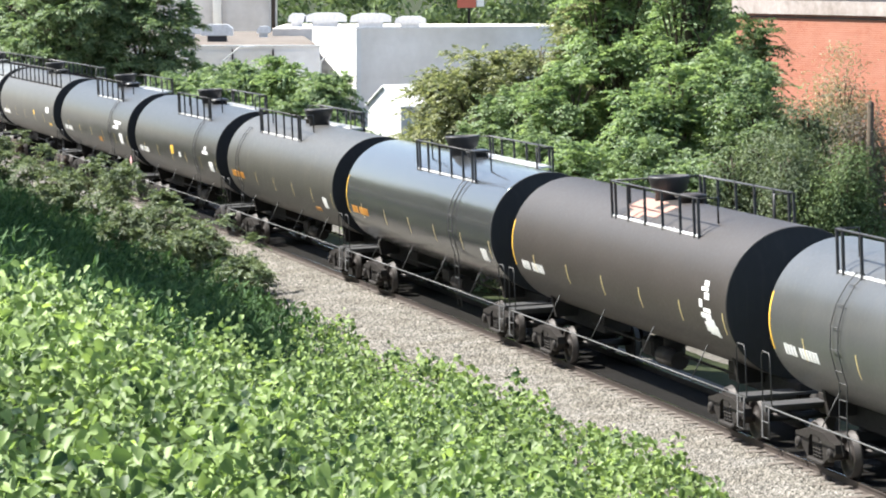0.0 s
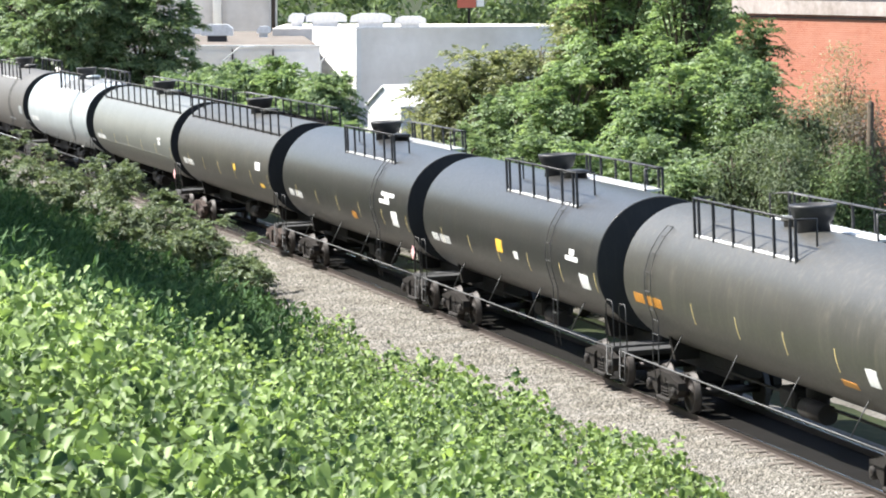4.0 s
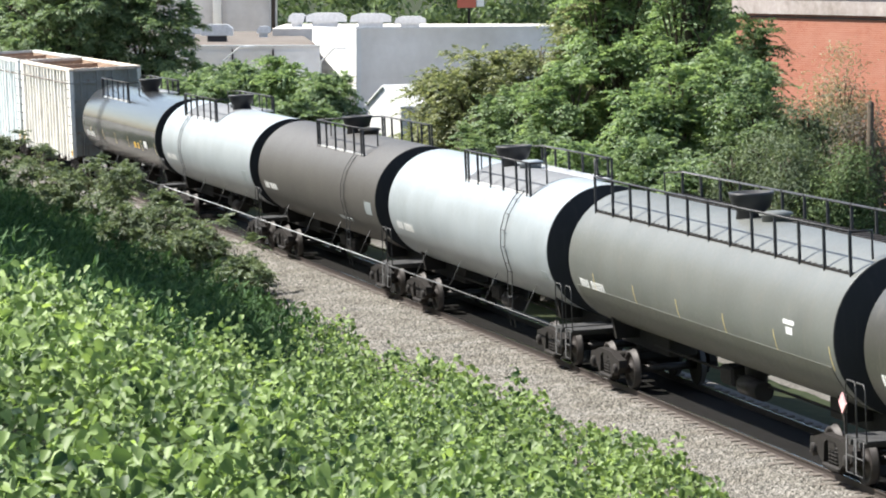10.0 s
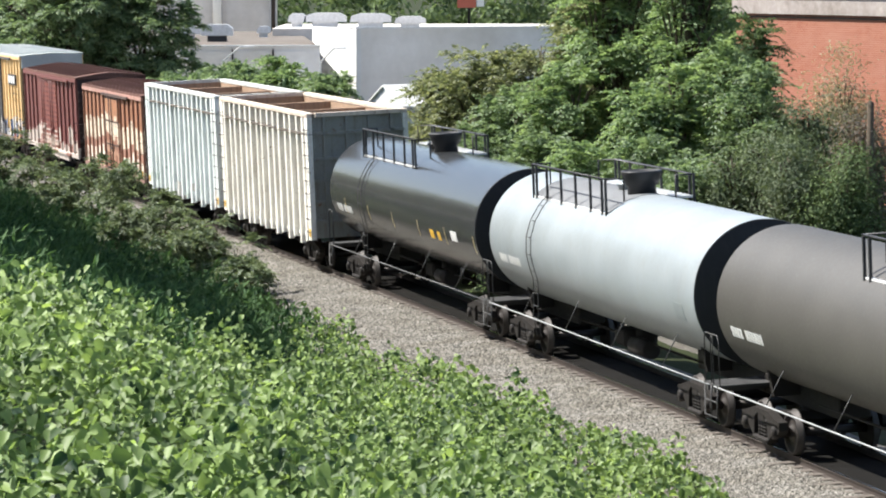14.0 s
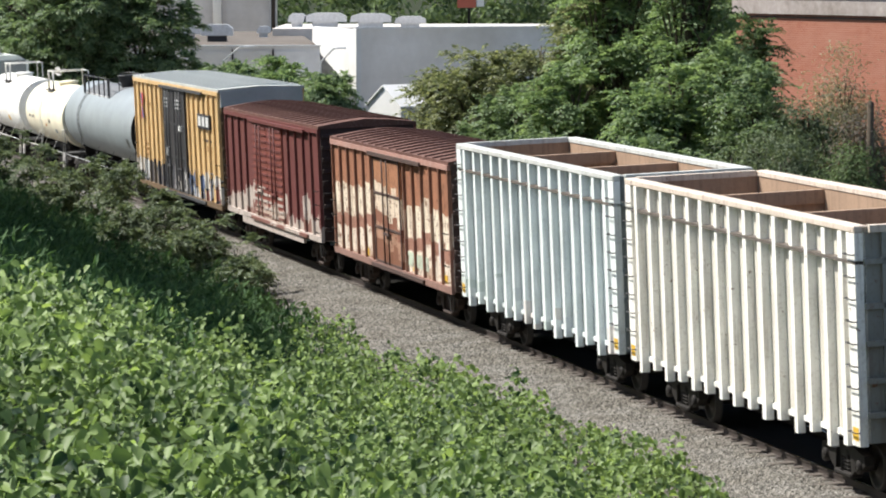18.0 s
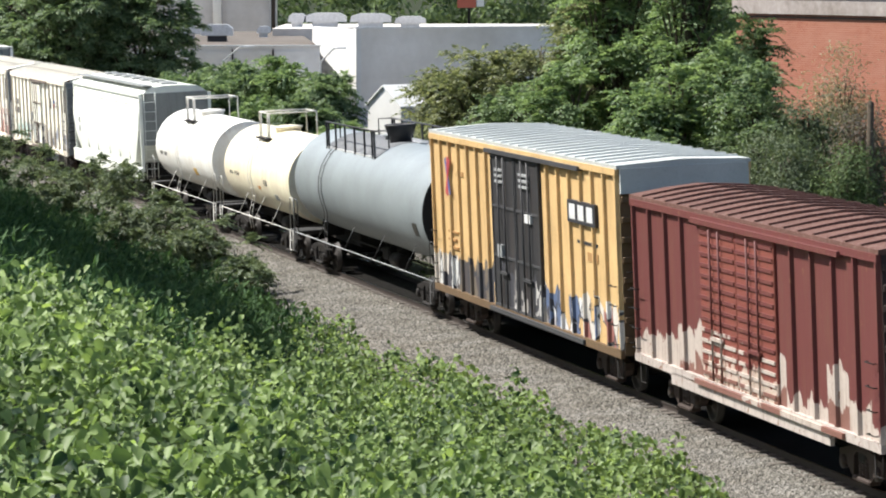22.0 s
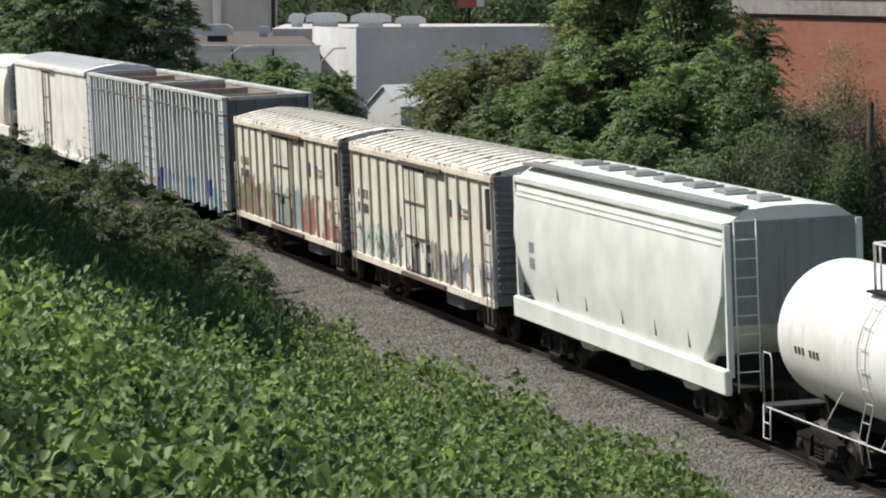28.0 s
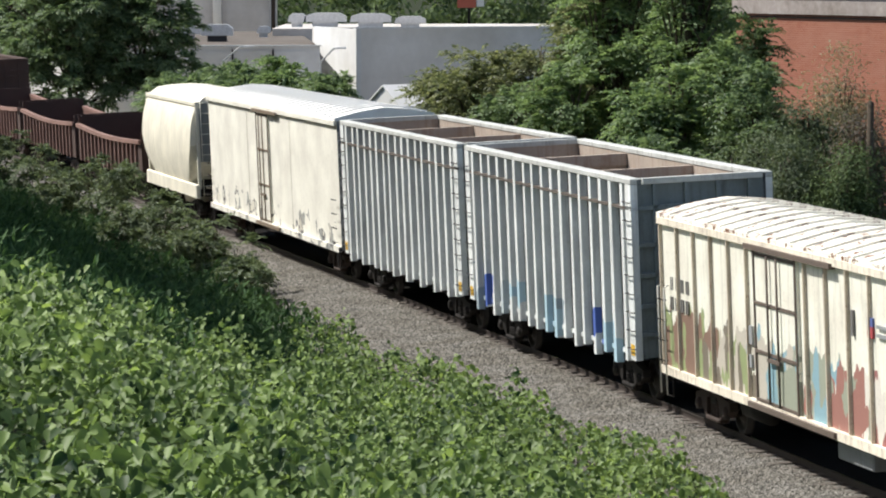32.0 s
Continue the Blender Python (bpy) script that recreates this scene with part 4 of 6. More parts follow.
def box_car(label, s_r, s_f, eave, side, roof, door_kind, posts=12, low=1.0, roof_rise=0.22, trim=None, sill_drop=0.0, door_x=0.0, door_w=3.0, smooth_side=False, end_mat=None, door_mat=None, post_mat=None, hatch=False, flat_marks=(), rib_mat=None, hard=None, post_deep=0.075, post_w=0.065, sill_mat=None):
    """House car: ribbed sides, corrugated ends, ribbed roof, doors on their tracks."""
    L = s_f - s_r
    hw, x0, x1 = 1.45, -L / 2, L / 2
    trim = trim or side
    hard = hard or door_mat or trim
    end_mat = end_mat or side
    car = tagged(empty("box_car"), label, "boxcar", "cars of the freight train")
    part("body", Build().box(x0, x1, -hw, hw, low, eave, bevel=0.02), side, car)
    # roof: shallow pitch, cross ribs
    b = Build()
    b.prism([(-hw - 0.06, eave - 0.02), (-hw - 0.06, eave + 0.06), (-0.7, eave + roof_rise * 0.75), (0, eave + roof_rise), (0.7, eave + roof_rise * 0.75), (hw + 0.06, eave + 0.06), (hw + 0.06, eave - 0.02)], x0 - 0.06, x1 + 0.06, "x")
    rm = Build().prism([(-hw - 0.05, eave + 0.055), (-hw - 0.05, eave + 0.10), (-0.7, eave + roof_rise * 0.75 + 0.05), (0, eave + roof_rise + 0.05), (0.7, eave + roof_rise * 0.75 + 0.05), (hw + 0.05, eave + 0.10), (hw + 0.05, eave + 0.055)], -0.045, 0.045, "x").mesh("roof_rib")
    rm.materials.append(rib_mat or roof)
    n = int(L / 0.8)
    for i in range(1, n):
        part("roof_rib", rm, None, car, "", pose(x0 + L * i / n, 0, 0))
    part("roof", b, roof, car, "ribbed metal roof")
    # chords and sills
    for sy in (-1, 1):
        ya, yb = sorted((sy * hw, sy * (hw + 0.085)))
        part("top_chord", Build().box(x0, x1, ya, yb, eave - 0.16, eave - 0.02), trim, car)
        part("side_sill", Build().box(x0 + 0.02, x1 - 0.02, ya, yb, low - 0.05, low + 0.12).box(x0 + 2.6, x1 - 2.6, ya, yb, low - 0.05 - sill_drop, low) if sill_drop else Build().box(x0 + 0.02, x1 - 0.02, ya, yb, low - 0.05, low + 0.12), sill_mat or trim, car)
    # side posts
    if not smooth_side:
        for sy in (-1, 1):
            for i in range(posts + 1):
                x = x0 + 0.1 + (L - 0.2) * i / posts
                if abs(x - door_x) < door_w / 2 + 0.12:
                    continue
                side_post(car, x, sy, hw, post_w, post_w * 0.62, post_deep, low + 0.12, eave - 0.16, post_mat or side)
    else:
        for sy in (-1, 1):
            for i in range(1, posts):
                x = x0 + L * i / posts
                ya, yb = sorted((sy * hw, sy * (hw + 0.012)))
                part("seam_strip", Build().box(x - 0.03, x + 0.03, ya, yb, low + 0.12, eave - 0.16), side, car)
    # doors
    dz0, dz1 = low + 0.1, eave - 0.22
    for sy in (-1, 1):
        halves = {"plug": [(-0.5, 0.5)], "double": [(-0.5, 0.0), (0.0, 0.5)], "louvre": [(-0.5, 0.0), (0.0, 0.5)]}[door_kind]
        for a, c in halves:
            xa, xb = door_x + a * door_w + 0.02, door_x + c * door_w - 0.02
            ya, yb = sorted((sy * (hw - 0.01), sy * (hw + 0.06)))
            d = part("door", Build().box(xa, xb, ya, yb, dz0, dz1, bevel=0.015), door_mat or side, car, "sliding door")
            fr = Build()
            yf = sy * (hw + 0.085)
            yfa, yfb = sorted((sy * (hw + 0.05), yf))
            if door_kind == "louvre":
                for i in range(14):
                    z = dz0 + 0.15 + (dz1 - dz0 - 0.3) * i / 13
                    fr.box(xa + 0.06, xb - 0.06, yfa, yfb, z - 0.035, z + 0.035)
            else:
                for z in np.linspace(dz0 + 0.06, dz1 - 0.06, 4):
                    fr.box(xa + 0.05, xb - 0.05, yfa, yfb, z - 0.03, z + 0.03)
                for x in (xa + 0.05, xb - 0.05):
                    fr.box(x - 0.03, x + 0.03, yfa, yfb, dz0, dz1)
            part("door_frame", fr, hard, d)
            for dx in (0.28, -0.28):
                xm = (xa + xb) / 2 + dx
                yo = sy * (hw + 0.12)
                part("lock_bar", Build().tube([(xm, yo, dz0 + 0.05), (xm, yo, dz1 - 0.05)], 0.025, 6), hard, d)
            part("handle", Build().box((xa + xb) / 2 - 0.35, (xa + xb) / 2 + 0.35, min(yf, sy * (hw + 0.14)), max(yf, sy * (hw + 0.14)), dz0 + 0.85, dz0 + 0.92), hard, d)
        ya, yb = sorted((sy * (hw + 0.02), sy * (hw + 0.15)))
        xr0, xr1 = door_x - door_w / 2 - 0.3, min(x1 - 0.4, door_x + door_w / 2 + door_w * 0.8)
        for za in (dz1 + 0.01, dz0 - 0.12):
            part("door_track", Build().box(xr0, xr1, ya, yb, za, za + 0.1), hard, car)
    # corrugated ends
    for sx in (-1, 1):
        xa, xb = sorted((sx * L / 2, sx * (L / 2 + 0.015)))
        part("end_panel", Build().box(xa, xb, -hw + 0.01, hw - 0.01, low + 0.01, eave - 0.03), end_mat, car)
        xa, xb = sorted((sx * (L / 2 + 0.01), sx * (L / 2 + 0.07)))
        nr = 15 if hatch else 9
        er = Build().box(xa, xb, -hw + 0.02, hw - 0.02, -0.45 / nr - 0.02, 0.45 / nr + 0.02, bevel=0.03).mesh("end_rib")
        er.materials.append(end_mat)
        for i in range(nr):
            part("end_rib", er, None, car, "", pose(0, 0, low + 0.35 + (eave - low - 0.6) * i / (nr - 1)))
        end_ladder(car, sx * (L / 2 - 0.32), low + 0.25, low + 1.5, M_STEEL, -hw - 0.085, 4)
        for i in range(5):
            z = low + 0.3 + i * 0.38
            b = Build().tube([(sx * (L / 2 + 0.06), -hw + 0.1, z), (sx * (L / 2 + 0.13), -hw + 0.1, z), (sx * (L / 2 + 0.13), -hw + 0.5, z), (sx * (L / 2 + 0.06), -hw + 0.5, z)], 0.013, 5)
            part("end_rung", b, M_STEEL, car)
        part("step", Build().tube([(sx * (L / 2 - 0.55), -hw, low), (sx * (L / 2 - 0.55), -hw, low - 0.5), (sx * (L / 2 - 0.15), -hw, low - 0.5), (sx * (L / 2 - 0.15), -hw, low)], 0.018, 5), M_STEEL, car)
    for i, (xa, xb, za, zb, mm, *proud) in enumerate(flat_marks):
        on_door = proud[0] if proud else 0.09 if abs((xa + xb) / 2 - door_x) < door_w / 2 else 0.0
        part("marking", Build().box(xa, xb, -hw - 0.008 - 0.002 * i - on_door, -hw + 0.004, za, zb), mm, car)
    if hatch:
        part("equipment_box", Build().box(2.1, 3.9, -1.30, -0.75, 0.52, low - 0.06, bevel=0.03), M_REEFEND, car, "grey equipment box under the floor")
        part("fuel_tank", Build().lathe([(-0.7, 0.0), (-0.66, 0.2), (0.66, 0.2), (0.7, 0.0)], 14, "x", (-2.9, -1.05, 0.72)), M_STEEL, car)
        for sx in (-1, 1):
            xl = sx * (L / 2 - 0.32)
            part("side_ladder", Build().tube([(xl - 0.21, -hw - 0.13, low - 0.45), (xl - 0.21, -hw - 0.13, low + 1.75), (xl - 0.21, -hw - 0.02, low + 1.8)], 0.018, 5).tube([(xl + 0.21, -hw - 0.13, low - 0.45), (xl + 0.21, -hw - 0.13, low + 1.75), (xl + 0.21, -hw - 0.02, low + 1.8)], 0.018, 5), M_WHITERAIL, car)
        part("vent_panel", Build().box(L / 2 - 0.75, L / 2 - 0.42, -hw - 0.03, -hw, eave - 1.35, eave - 0.35), M_DARK, car, "dark vent grille")
    under_car(car, L, rusty=True)
    place_car(car, (s_r + s_f) / 2)
    return car


def chip_gondola(label, s_r, s_f, top, side, inside, end_mat, rim, sheet, low=1.05, n=15):
    """High open-topped car with close-set outside posts and cross braces."""
    L, hw = s_f - s_r, 1.42
    x0, x1 = -L / 2, L / 2
    car = tagged(empty("open_gondola_car"), label, "gondola car", "cars of the freight train")
    for sy in (-1, 1):
        ya, yb = sorted((sy * (hw - 0.05), sy * hw))
        part("side_sheet", Build().box(x0, x1, ya, yb, low, top - 0.05), sheet, car)
        ya, yb = sorted((sy * (hw - 0.07), sy * (hw - 0.052)))
        part("inner_lining", Build().box(x0 + 0.1, x1 - 0.1, ya, yb, low + 0.1, top - 0.12), inside, car, "rust-brown inner wall")
        ya, yb = sorted((sy * (hw - 0.09), sy * (hw + 0.16)))
        part("top_chord", Build().box(x0, x1, ya, yb, top - 0.13, top, bevel=0.02), rim, car)
        ya, yb = sorted((sy * hw, sy * (hw + 0.155)))
        part("belt_rail", Build().box(x0, x1, ya, yb, top - 0.67, top - 0.61), M_BELT, car)
        part("side_sill", Build().box(x0, x1, ya, sy * (hw + 0.04) if sy > 0 else yb, low, low + 0.1) if sy > 0 else Build().box(x0, x1, -hw - 0.04, -hw, low, low + 0.1), side, car)
    for sy, rz in ((-1, 0), (1, 180)):
        for i in range(n):
            side_post(car, x0 + 0.75 + (L - 1.5) * i / (n - 1), sy, hw, 0.115 + 0.012 * math.sin(i * 5.1), 0.095 + 0.012 * math.sin(i * 5.1), 0.15 + 0.012 * math.sin(i * 3.7 + L), low - 0.17 - 0.07 * math.sin(i * 2.9 + L), top - 0.13, side)
        for x in (x0 + 0.2, x1 - 0.2):
            part("corner_plate", Build().box(x - 0.2, x + 0.2, -0.155, 0, low - 0.05, top - 0.13), side, car, "", pose(0, sy * hw, 0, 0, 0, rz))
    for sx in (-1, 1):
        xa, xb = sorted((sx * (L / 2 - 0.05), sx * L / 2))
        part("end_wall", Build().box(xa, xb, -hw, hw, low, top - 0.02), end_mat, car)
        b = Build()
        xo = sx * (L / 2 + 0.08)
        xa, xb = sorted((sx * L / 2, xo))
        for y in (-1.05, -0.35, 0.35, 1.05):
            b.box(xa, xb, y - 0.05, y + 0.05, low, top - 0.03)
        for z in (low + 0.5, low + 1.1, low + 1.75, low + 2.4, top - 0.62):
            b.box(xa, xb, -hw, hw, z - 0.05, z + 0.05)
        part("end_ribs", b, end_mat, car)
        xa, xb = sorted((sx * (L / 2 - 0.1), sx * (L / 2 + 0.1)))
        part("end_rim", Build().box(xa, xb, -hw + 0.1, hw - 0.1, top - 0.12, top + 0.004), rim, car)
        xi = sx * (L / 2 - 0.06)
        xa, xb = sorted((xi, xi - sx * 0.015))
        part("inner_lining", Build().box(xa, xb, -hw + 0.08, hw - 0.08, low + 0.1, top - 0.12), inside, car)
        end_ladder(car, sx * (L / 2 - 0.2), low + 0.2, top - 0.5, M_STEP, -hw - 0.155, 9)
    for x in (x0 + L * 0.30, x0 + L * 0.66):
        part("cross_brace", Build().box(x - 0.09, x + 0.09, -hw + 0.08, hw - 0.08, top - 0.42, top - 0.14), inside, car, "rusty cross beam")
        part("cross_sheet", Build().box(x - 0.02, x + 0.02, -hw + 0.08, hw - 0.08, top - 1.5, top - 0.42), inside, car)
    part("floor", Build().box(x0 + 0.06, x1 - 0.06, -hw + 0.06, hw - 0.06, low, low + 0.08), inside, car)
    part("marking", Build().box(x0 + 0.06, x0 + 0.34, -hw - 0.162, -hw - 0.156, low + 0.05, low + 0.28).box(x1 - 0.34, x1 - 0.06, -hw - 0.162, -hw - 0.156, low + 0.05, low + 0.28), M_YELLOW, car)
    under_car(car, L)
    place_car(car, (s_r + s_f) / 2)
    return car


def covered_hopper(label, s_r, s_f, eave, bulge, side, low=1.0, end_len=1.8, sill=True, hatches=True, trim=None):
    """Curve-sided covered hopper: rounded sides, sloped ends, roof hatches, wide side sill."""
    L = s_f - s_r
    trim = trim or side
    car = tagged(empty("covered_hopper_car"), label, "hopper car", "cars of the freight train")
    roof_z = eave + 0.32

    def half_width(z):
        u = (z - (low + 0.2)) / (eave - low - 0.2)
        return 1.35 + bulge * math.sin(math.pi * min(max(u, 0), 1)) ** 0.8 - 0.10 * max(0, u - 0.8)

    def ring(x, zlow):
        pts = []
        for i in range(12):
            z = zlow + (eave - zlow) * i / 11
            pts.append((x, -half_width(z), z))
        top = [(x, -0.95, roof_z - 0.06), (x, -0.35, roof_z), (x, 0.35, roof_z), (x, 0.95, roof_z - 0.06)]
        return pts + top + [(px, -py, pz) for px, py, pz in pts[::-1]]

    st = [(-L / 2 + 0.15, 2.9), (-L / 2 + 0.5, 2.35), (-L / 2 + 0.9, 1.9), (-L / 2 + end_len, low + 0.25)]
    st = st + [(-x, z) for x, z in st[::-1]]
    b = Build()
    rings = [ring(x, z) for x, z in st]
    n = len(rings[0])
    vs = [p for r in rings for p in r]
    fs = [(i * n + j, i * n + (j + 1) % n, (i + 1) * n + (j + 1) % n, (i + 1) * n + j) for i in range(len(st) - 1) for j in range(n)]
    b.add(vs, fs, True)
    b.add(rings[0], [tuple(range(n))])
    b.add(rings[-1], [tuple(range(n))])
    part("hopper_body", b, side, car, "rounded steel side sheets")
    part("side_sheet_flange", Build().box(-L / 2 + 0.1, L / 2 - 0.1, -1.43, -1.33, eave - 0.10, eave + 0.05, bevel=0.02), trim, car)
    if sill:
        for sy in (-1, 1):
            ya, yb = sorted((sy * 1.36, sy * 1.52))
            part("side_sill", Build().box(-L / 2, L / 2, ya, yb, low - 0.05, low + 0.45, bevel=0.03), trim, car, "wide white side sill" if hatches else "")
    for sx in (-1, 1):
        for sy in (-1, 1):
            x = sx * (L / 2 - 0.09)
            part("corner_post", Build().box(x - 0.06, x + 0.06, sy * 1.36 - 0.06, sy * 1.36 + 0.06, low + 0.3, eave), trim, car)
        # End sheet is greyer than the sides: its shade is painted in.
        part("end_panel", Build().box(sx * (L / 2 - 0.14) - 0.02, sx * (L / 2 - 0.14) + 0.02, -1.33, 1.33, 2.3, eave + 0.04), M_HOPEND, car, "grimy end sheet, greyed for the shade on it")
        part("end_platform", Build().box(sx * (L / 2 - 0.45) - 0.42, sx * (L / 2 - 0.45) + 0.42, -1.36, 1.36, low + 0.02, low + 0.08), M_STEEL, car)
        bx = sx * (L / 2 - 0.02)
        lb = Build()
        for i in range(9):
            z = low + 0.4 + i * 0.37
            lb.tube([(bx, -1.25, z), (bx + sx * 0.07, -1.25, z), (bx + sx * 0.07, -0.8, z), (bx, -0.8, z)], 0.014, 5)
        lb.tube([(bx + sx * 0.07, -1.25, low), (bx + sx * 0.07, -1.25, eave + 0.1)], 0.016, 5).tube([(bx + sx * 0.07, -0.8, low), (bx + sx * 0.07, -0.8, eave + 0.1)], 0.016, 5)
        part("end_ladder", lb, trim, car)
        part("bolster_post", Build().box(sx * (L / 2 - 1.5) - 0.14, sx * (L / 2 - 1.5) + 0.14, -1.2, 1.2, low, 1.7), M_STEEL, car)
    if hatches:
        for z in (2.62, 2.25):
            part("marking", Build().box(-L / 2 + 1.55, -L / 2 + 1.95, -half_width(z + 0.1) - 0.012, -half_width(z + 0.1) + 0.03, z, z + 0.24), M_GREYRAIL, car)
        for i, (x, h) in enumerate(((-4.3, 0.42), (-1.9, 0.3), (0.9, 0.3), (3.3, 0.42), (5.6, 0.34))):
            part("scuff", Build().prism([(-0.02, 0.0), (0.02, 0.0), (-0.03, h), (-0.06, h)], -half_width(1.85) - 0.012, -half_width(1.85) + 0.03, "y"), M_STENCIL, car, "", pose(x, 0, 1.65))
        for z in (eave - 0.42, eave - 0.30):
            part("side_seam", Build().box(-L / 2 + 0.3, L / 2 - 0.3, -half_width(z) - 0.02, -half_width(z) + 0.03, z, z + 0.035), trim, car)
        part("running_board", Build().box(-L / 2 + 0.2, L / 2 - 0.2, -1.22, -0.84, roof_z - 0.02, roof_z + 0.03), M_HATCH, car, "grating walkway along the roof")
        for i in range(7):
            x = -L / 2 + 1.7 + (L - 3.4) * i / 6
            part("roof_hatch", Build().box(x - 0.42, x + 0.42, -0.26, 0.26, roof_z - 0.02, roof_z + 0.09, bevel=0.06), M_HATCH, car)
            part("hatch_strap", Build().box(x + 0.50, x + 0.66, -0.34, 0.34, roof_z - 0.02, roof_z + 0.06, bevel=0.02), M_HATCH, car)
    for x in (-L * 0.24, 0.0, L * 0.24):
        part("outlet_gate", Build().prism([(-1.4, low + 0.3), (1.4, low + 0.3), (0.4, 0.55), (-0.4, 0.55)], -0.9, 0.9, "y"), side, car, "", pose(x, 0, 0))
    under_car(car, L)
    place_car(car, (s_r + s_f) / 2)
    return car


def low_gondola(label, s_r, s_f, top, side, low=1.0, sag=0.25):
    """Low open car with rusty posts and a top rim that has sagged between its ends."""
    L, hw = s_f - s_r, 1.45
    x0, x1 = -L / 2, L / 2
    car = tagged(empty("low_gondola_car"), label, "gondola car", "cars of the freight train")
    n = 12
    zs = [top - sag * math.sin(math.pi * i / n) for i in range(n + 1)]
    xs = [x0 + L * i / n for i in range(n + 1)]
    for sy in (-1, 1):
        outline = [(x0, low)] + [(x1, low)] + [(x, z) for x, z in list(zip(xs, zs))[::-1]]
        ya, yb = sorted((sy * (hw - 0.05), sy * hw))
        # Near sheet in darker rust, far one lighter: shade and sun put into colour.
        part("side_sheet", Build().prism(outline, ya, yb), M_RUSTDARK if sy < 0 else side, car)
        ya, yb = sorted((sy * (hw - 0.09), sy * (hw + 0.12)))
        b = Build().prism([(x, z - 0.12) for x, z in zip(xs, zs)] + [(x, z + 0.03) for x, z in list(zip(xs, zs))[::-1]], ya, yb)
        part("top_chord", b, M_RUSTRIM, car, "sagging rusty top rim")
        for i in range(1, 16):
            x = x0 + L * i / 16
            z = top - sag * math.sin(math.pi * i / 16) - 0.12
            ya, yb = sorted((sy * hw, sy * (hw + 0.10)))
            part("side_post", Build().box(x - 0.07, x + 0.07, ya, yb, low, z), side, car)
    for sx in (-1, 1):
        xa, xb = sorted((sx * L / 2, sx * (L / 2 - 0.06)))
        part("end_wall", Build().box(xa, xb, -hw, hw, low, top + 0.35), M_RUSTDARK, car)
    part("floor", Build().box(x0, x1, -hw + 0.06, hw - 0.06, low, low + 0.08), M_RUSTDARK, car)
    under_car(car, L, rusty=True)
    place_car(car, (s_r + s_f) / 2)


M_MINT = paint("faded_mint_patch", (0.50, 0.58, 0.46), 0.7, much=0.8, dirt=(0.30, 0.14, 0.08), fleck=0.6)
M_RUSTPINK = paint("pinkish_worn_chord", (0.36, 0.19, 0.15), 0.8, much=0.7, dirt=(0.55, 0.44, 0.38))
M_RUSTRIM = paint("rust_rim", (0.25, 0.14, 0.11), 0.85, much=0.4)
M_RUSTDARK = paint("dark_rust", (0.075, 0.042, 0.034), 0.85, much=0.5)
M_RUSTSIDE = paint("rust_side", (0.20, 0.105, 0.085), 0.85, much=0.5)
M_INSIDE = paint("rusty_lining", (0.36, 0.24, 0.16), 0.85, much=0.5)
M_INSIDE2 = paint("tan_lining", (0.42, 0.35, 0.29), 0.85, much=0.6, dirt=(0.22, 0.11, 0.06))
M_GON_WHITE = paint("weathered_white", (0.86, 0.84, 0.78), 0.6, much=0.65, dirt=(0.26, 0.19, 0.12), fleck=0.22)
# Rusted belt rail, darkened too for the shadow it lies in.
M_BELT = paint("rusted_shaded_belt", (0.10, 0.083, 0.07), 0.75, much=0.5, dirt=(0.24, 0.20, 0.16))
M_GON_BLUE = tagging("weathered_pale_blue", (0.82, 0.87, 0.85), [(0.66, 0.70, 0.70), (0.74, 0.70, 0.66), (0.60, 0.66, 0.62)], 1.6, 0.3, share=0.4, outline=False, cell=1.6)
M_GON_GREY = tagging("weathered_blue_grey", (0.80, 0.82, 0.80), [(0.08, 0.14, 0.45), (0.50, 0.56, 0.58), (0.45, 0.62, 0.70), (0.35, 0.42, 0.46)], 1.75, 0.35, share=0.4, outline=False, tall=1.6)
M_GON_PALE = paint("weathered_pale_grey", (0.76, 0.78, 0.76), 0.6, much=0.5, dirt=(0.22, 0.20, 0.18))
M_HARDPALE = paint("pale_worn_hardware", (0.20, 0.155, 0.11), 0.7, much=0.7, dirt=(0.16, 0.09, 0.05))
M_HARD = paint("worn_door_hardware", (0.13, 0.10, 0.08), 0.7, much=0.6, dirt=(0.10, 0.06, 0.04))
M_SHEET_CREAM = paint("cream_sheet", (0.66, 0.62, 0.53), 0.65, much=0.6, dirt=(0.20, 0.13, 0.08))
M_SHEET_BLUE = paint("pale_blue_sheet", (0.50, 0.56, 0.56), 0.65, much=0.5, dirt=(0.15, 0.12, 0.09))
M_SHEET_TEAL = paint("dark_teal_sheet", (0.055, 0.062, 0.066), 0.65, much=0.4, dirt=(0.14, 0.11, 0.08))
M_GON_RIM = paint("grey_rim", (0.56, 0.57, 0.54), 0.65, much=0.5)
M_END_GREY = paint("grey_end", (0.24, 0.24, 0.215), 0.7, much=0.6, dirt=(0.13, 0.07, 0.045), fleck=0.3)
M_RIMTAN = paint("worn_tan_rim", (0.62, 0.53, 0.44), 0.75, much=0.6, dirt=(0.26, 0.14, 0.09), fleck=0.4)
M_END_GREEN = paint("dark_teal_end", (0.19, 0.22, 0.22), 0.7, much=0.4)
M_RUSTBOX = banded("rust_orange_side", [(1.15, (0.50, 0.36, 0.27)), (1.8, (0.78, 0.68, 0.56)), (2.15, (0.36, 0.18, 0.13)), (3.02, (0.80, 0.70, 0.55)), (9, (0.36, 0.155, 0.085))], wobble=0.10, cell=1.6, rust=0.8, panel=0.98, jump=0.34, wear=0.05)
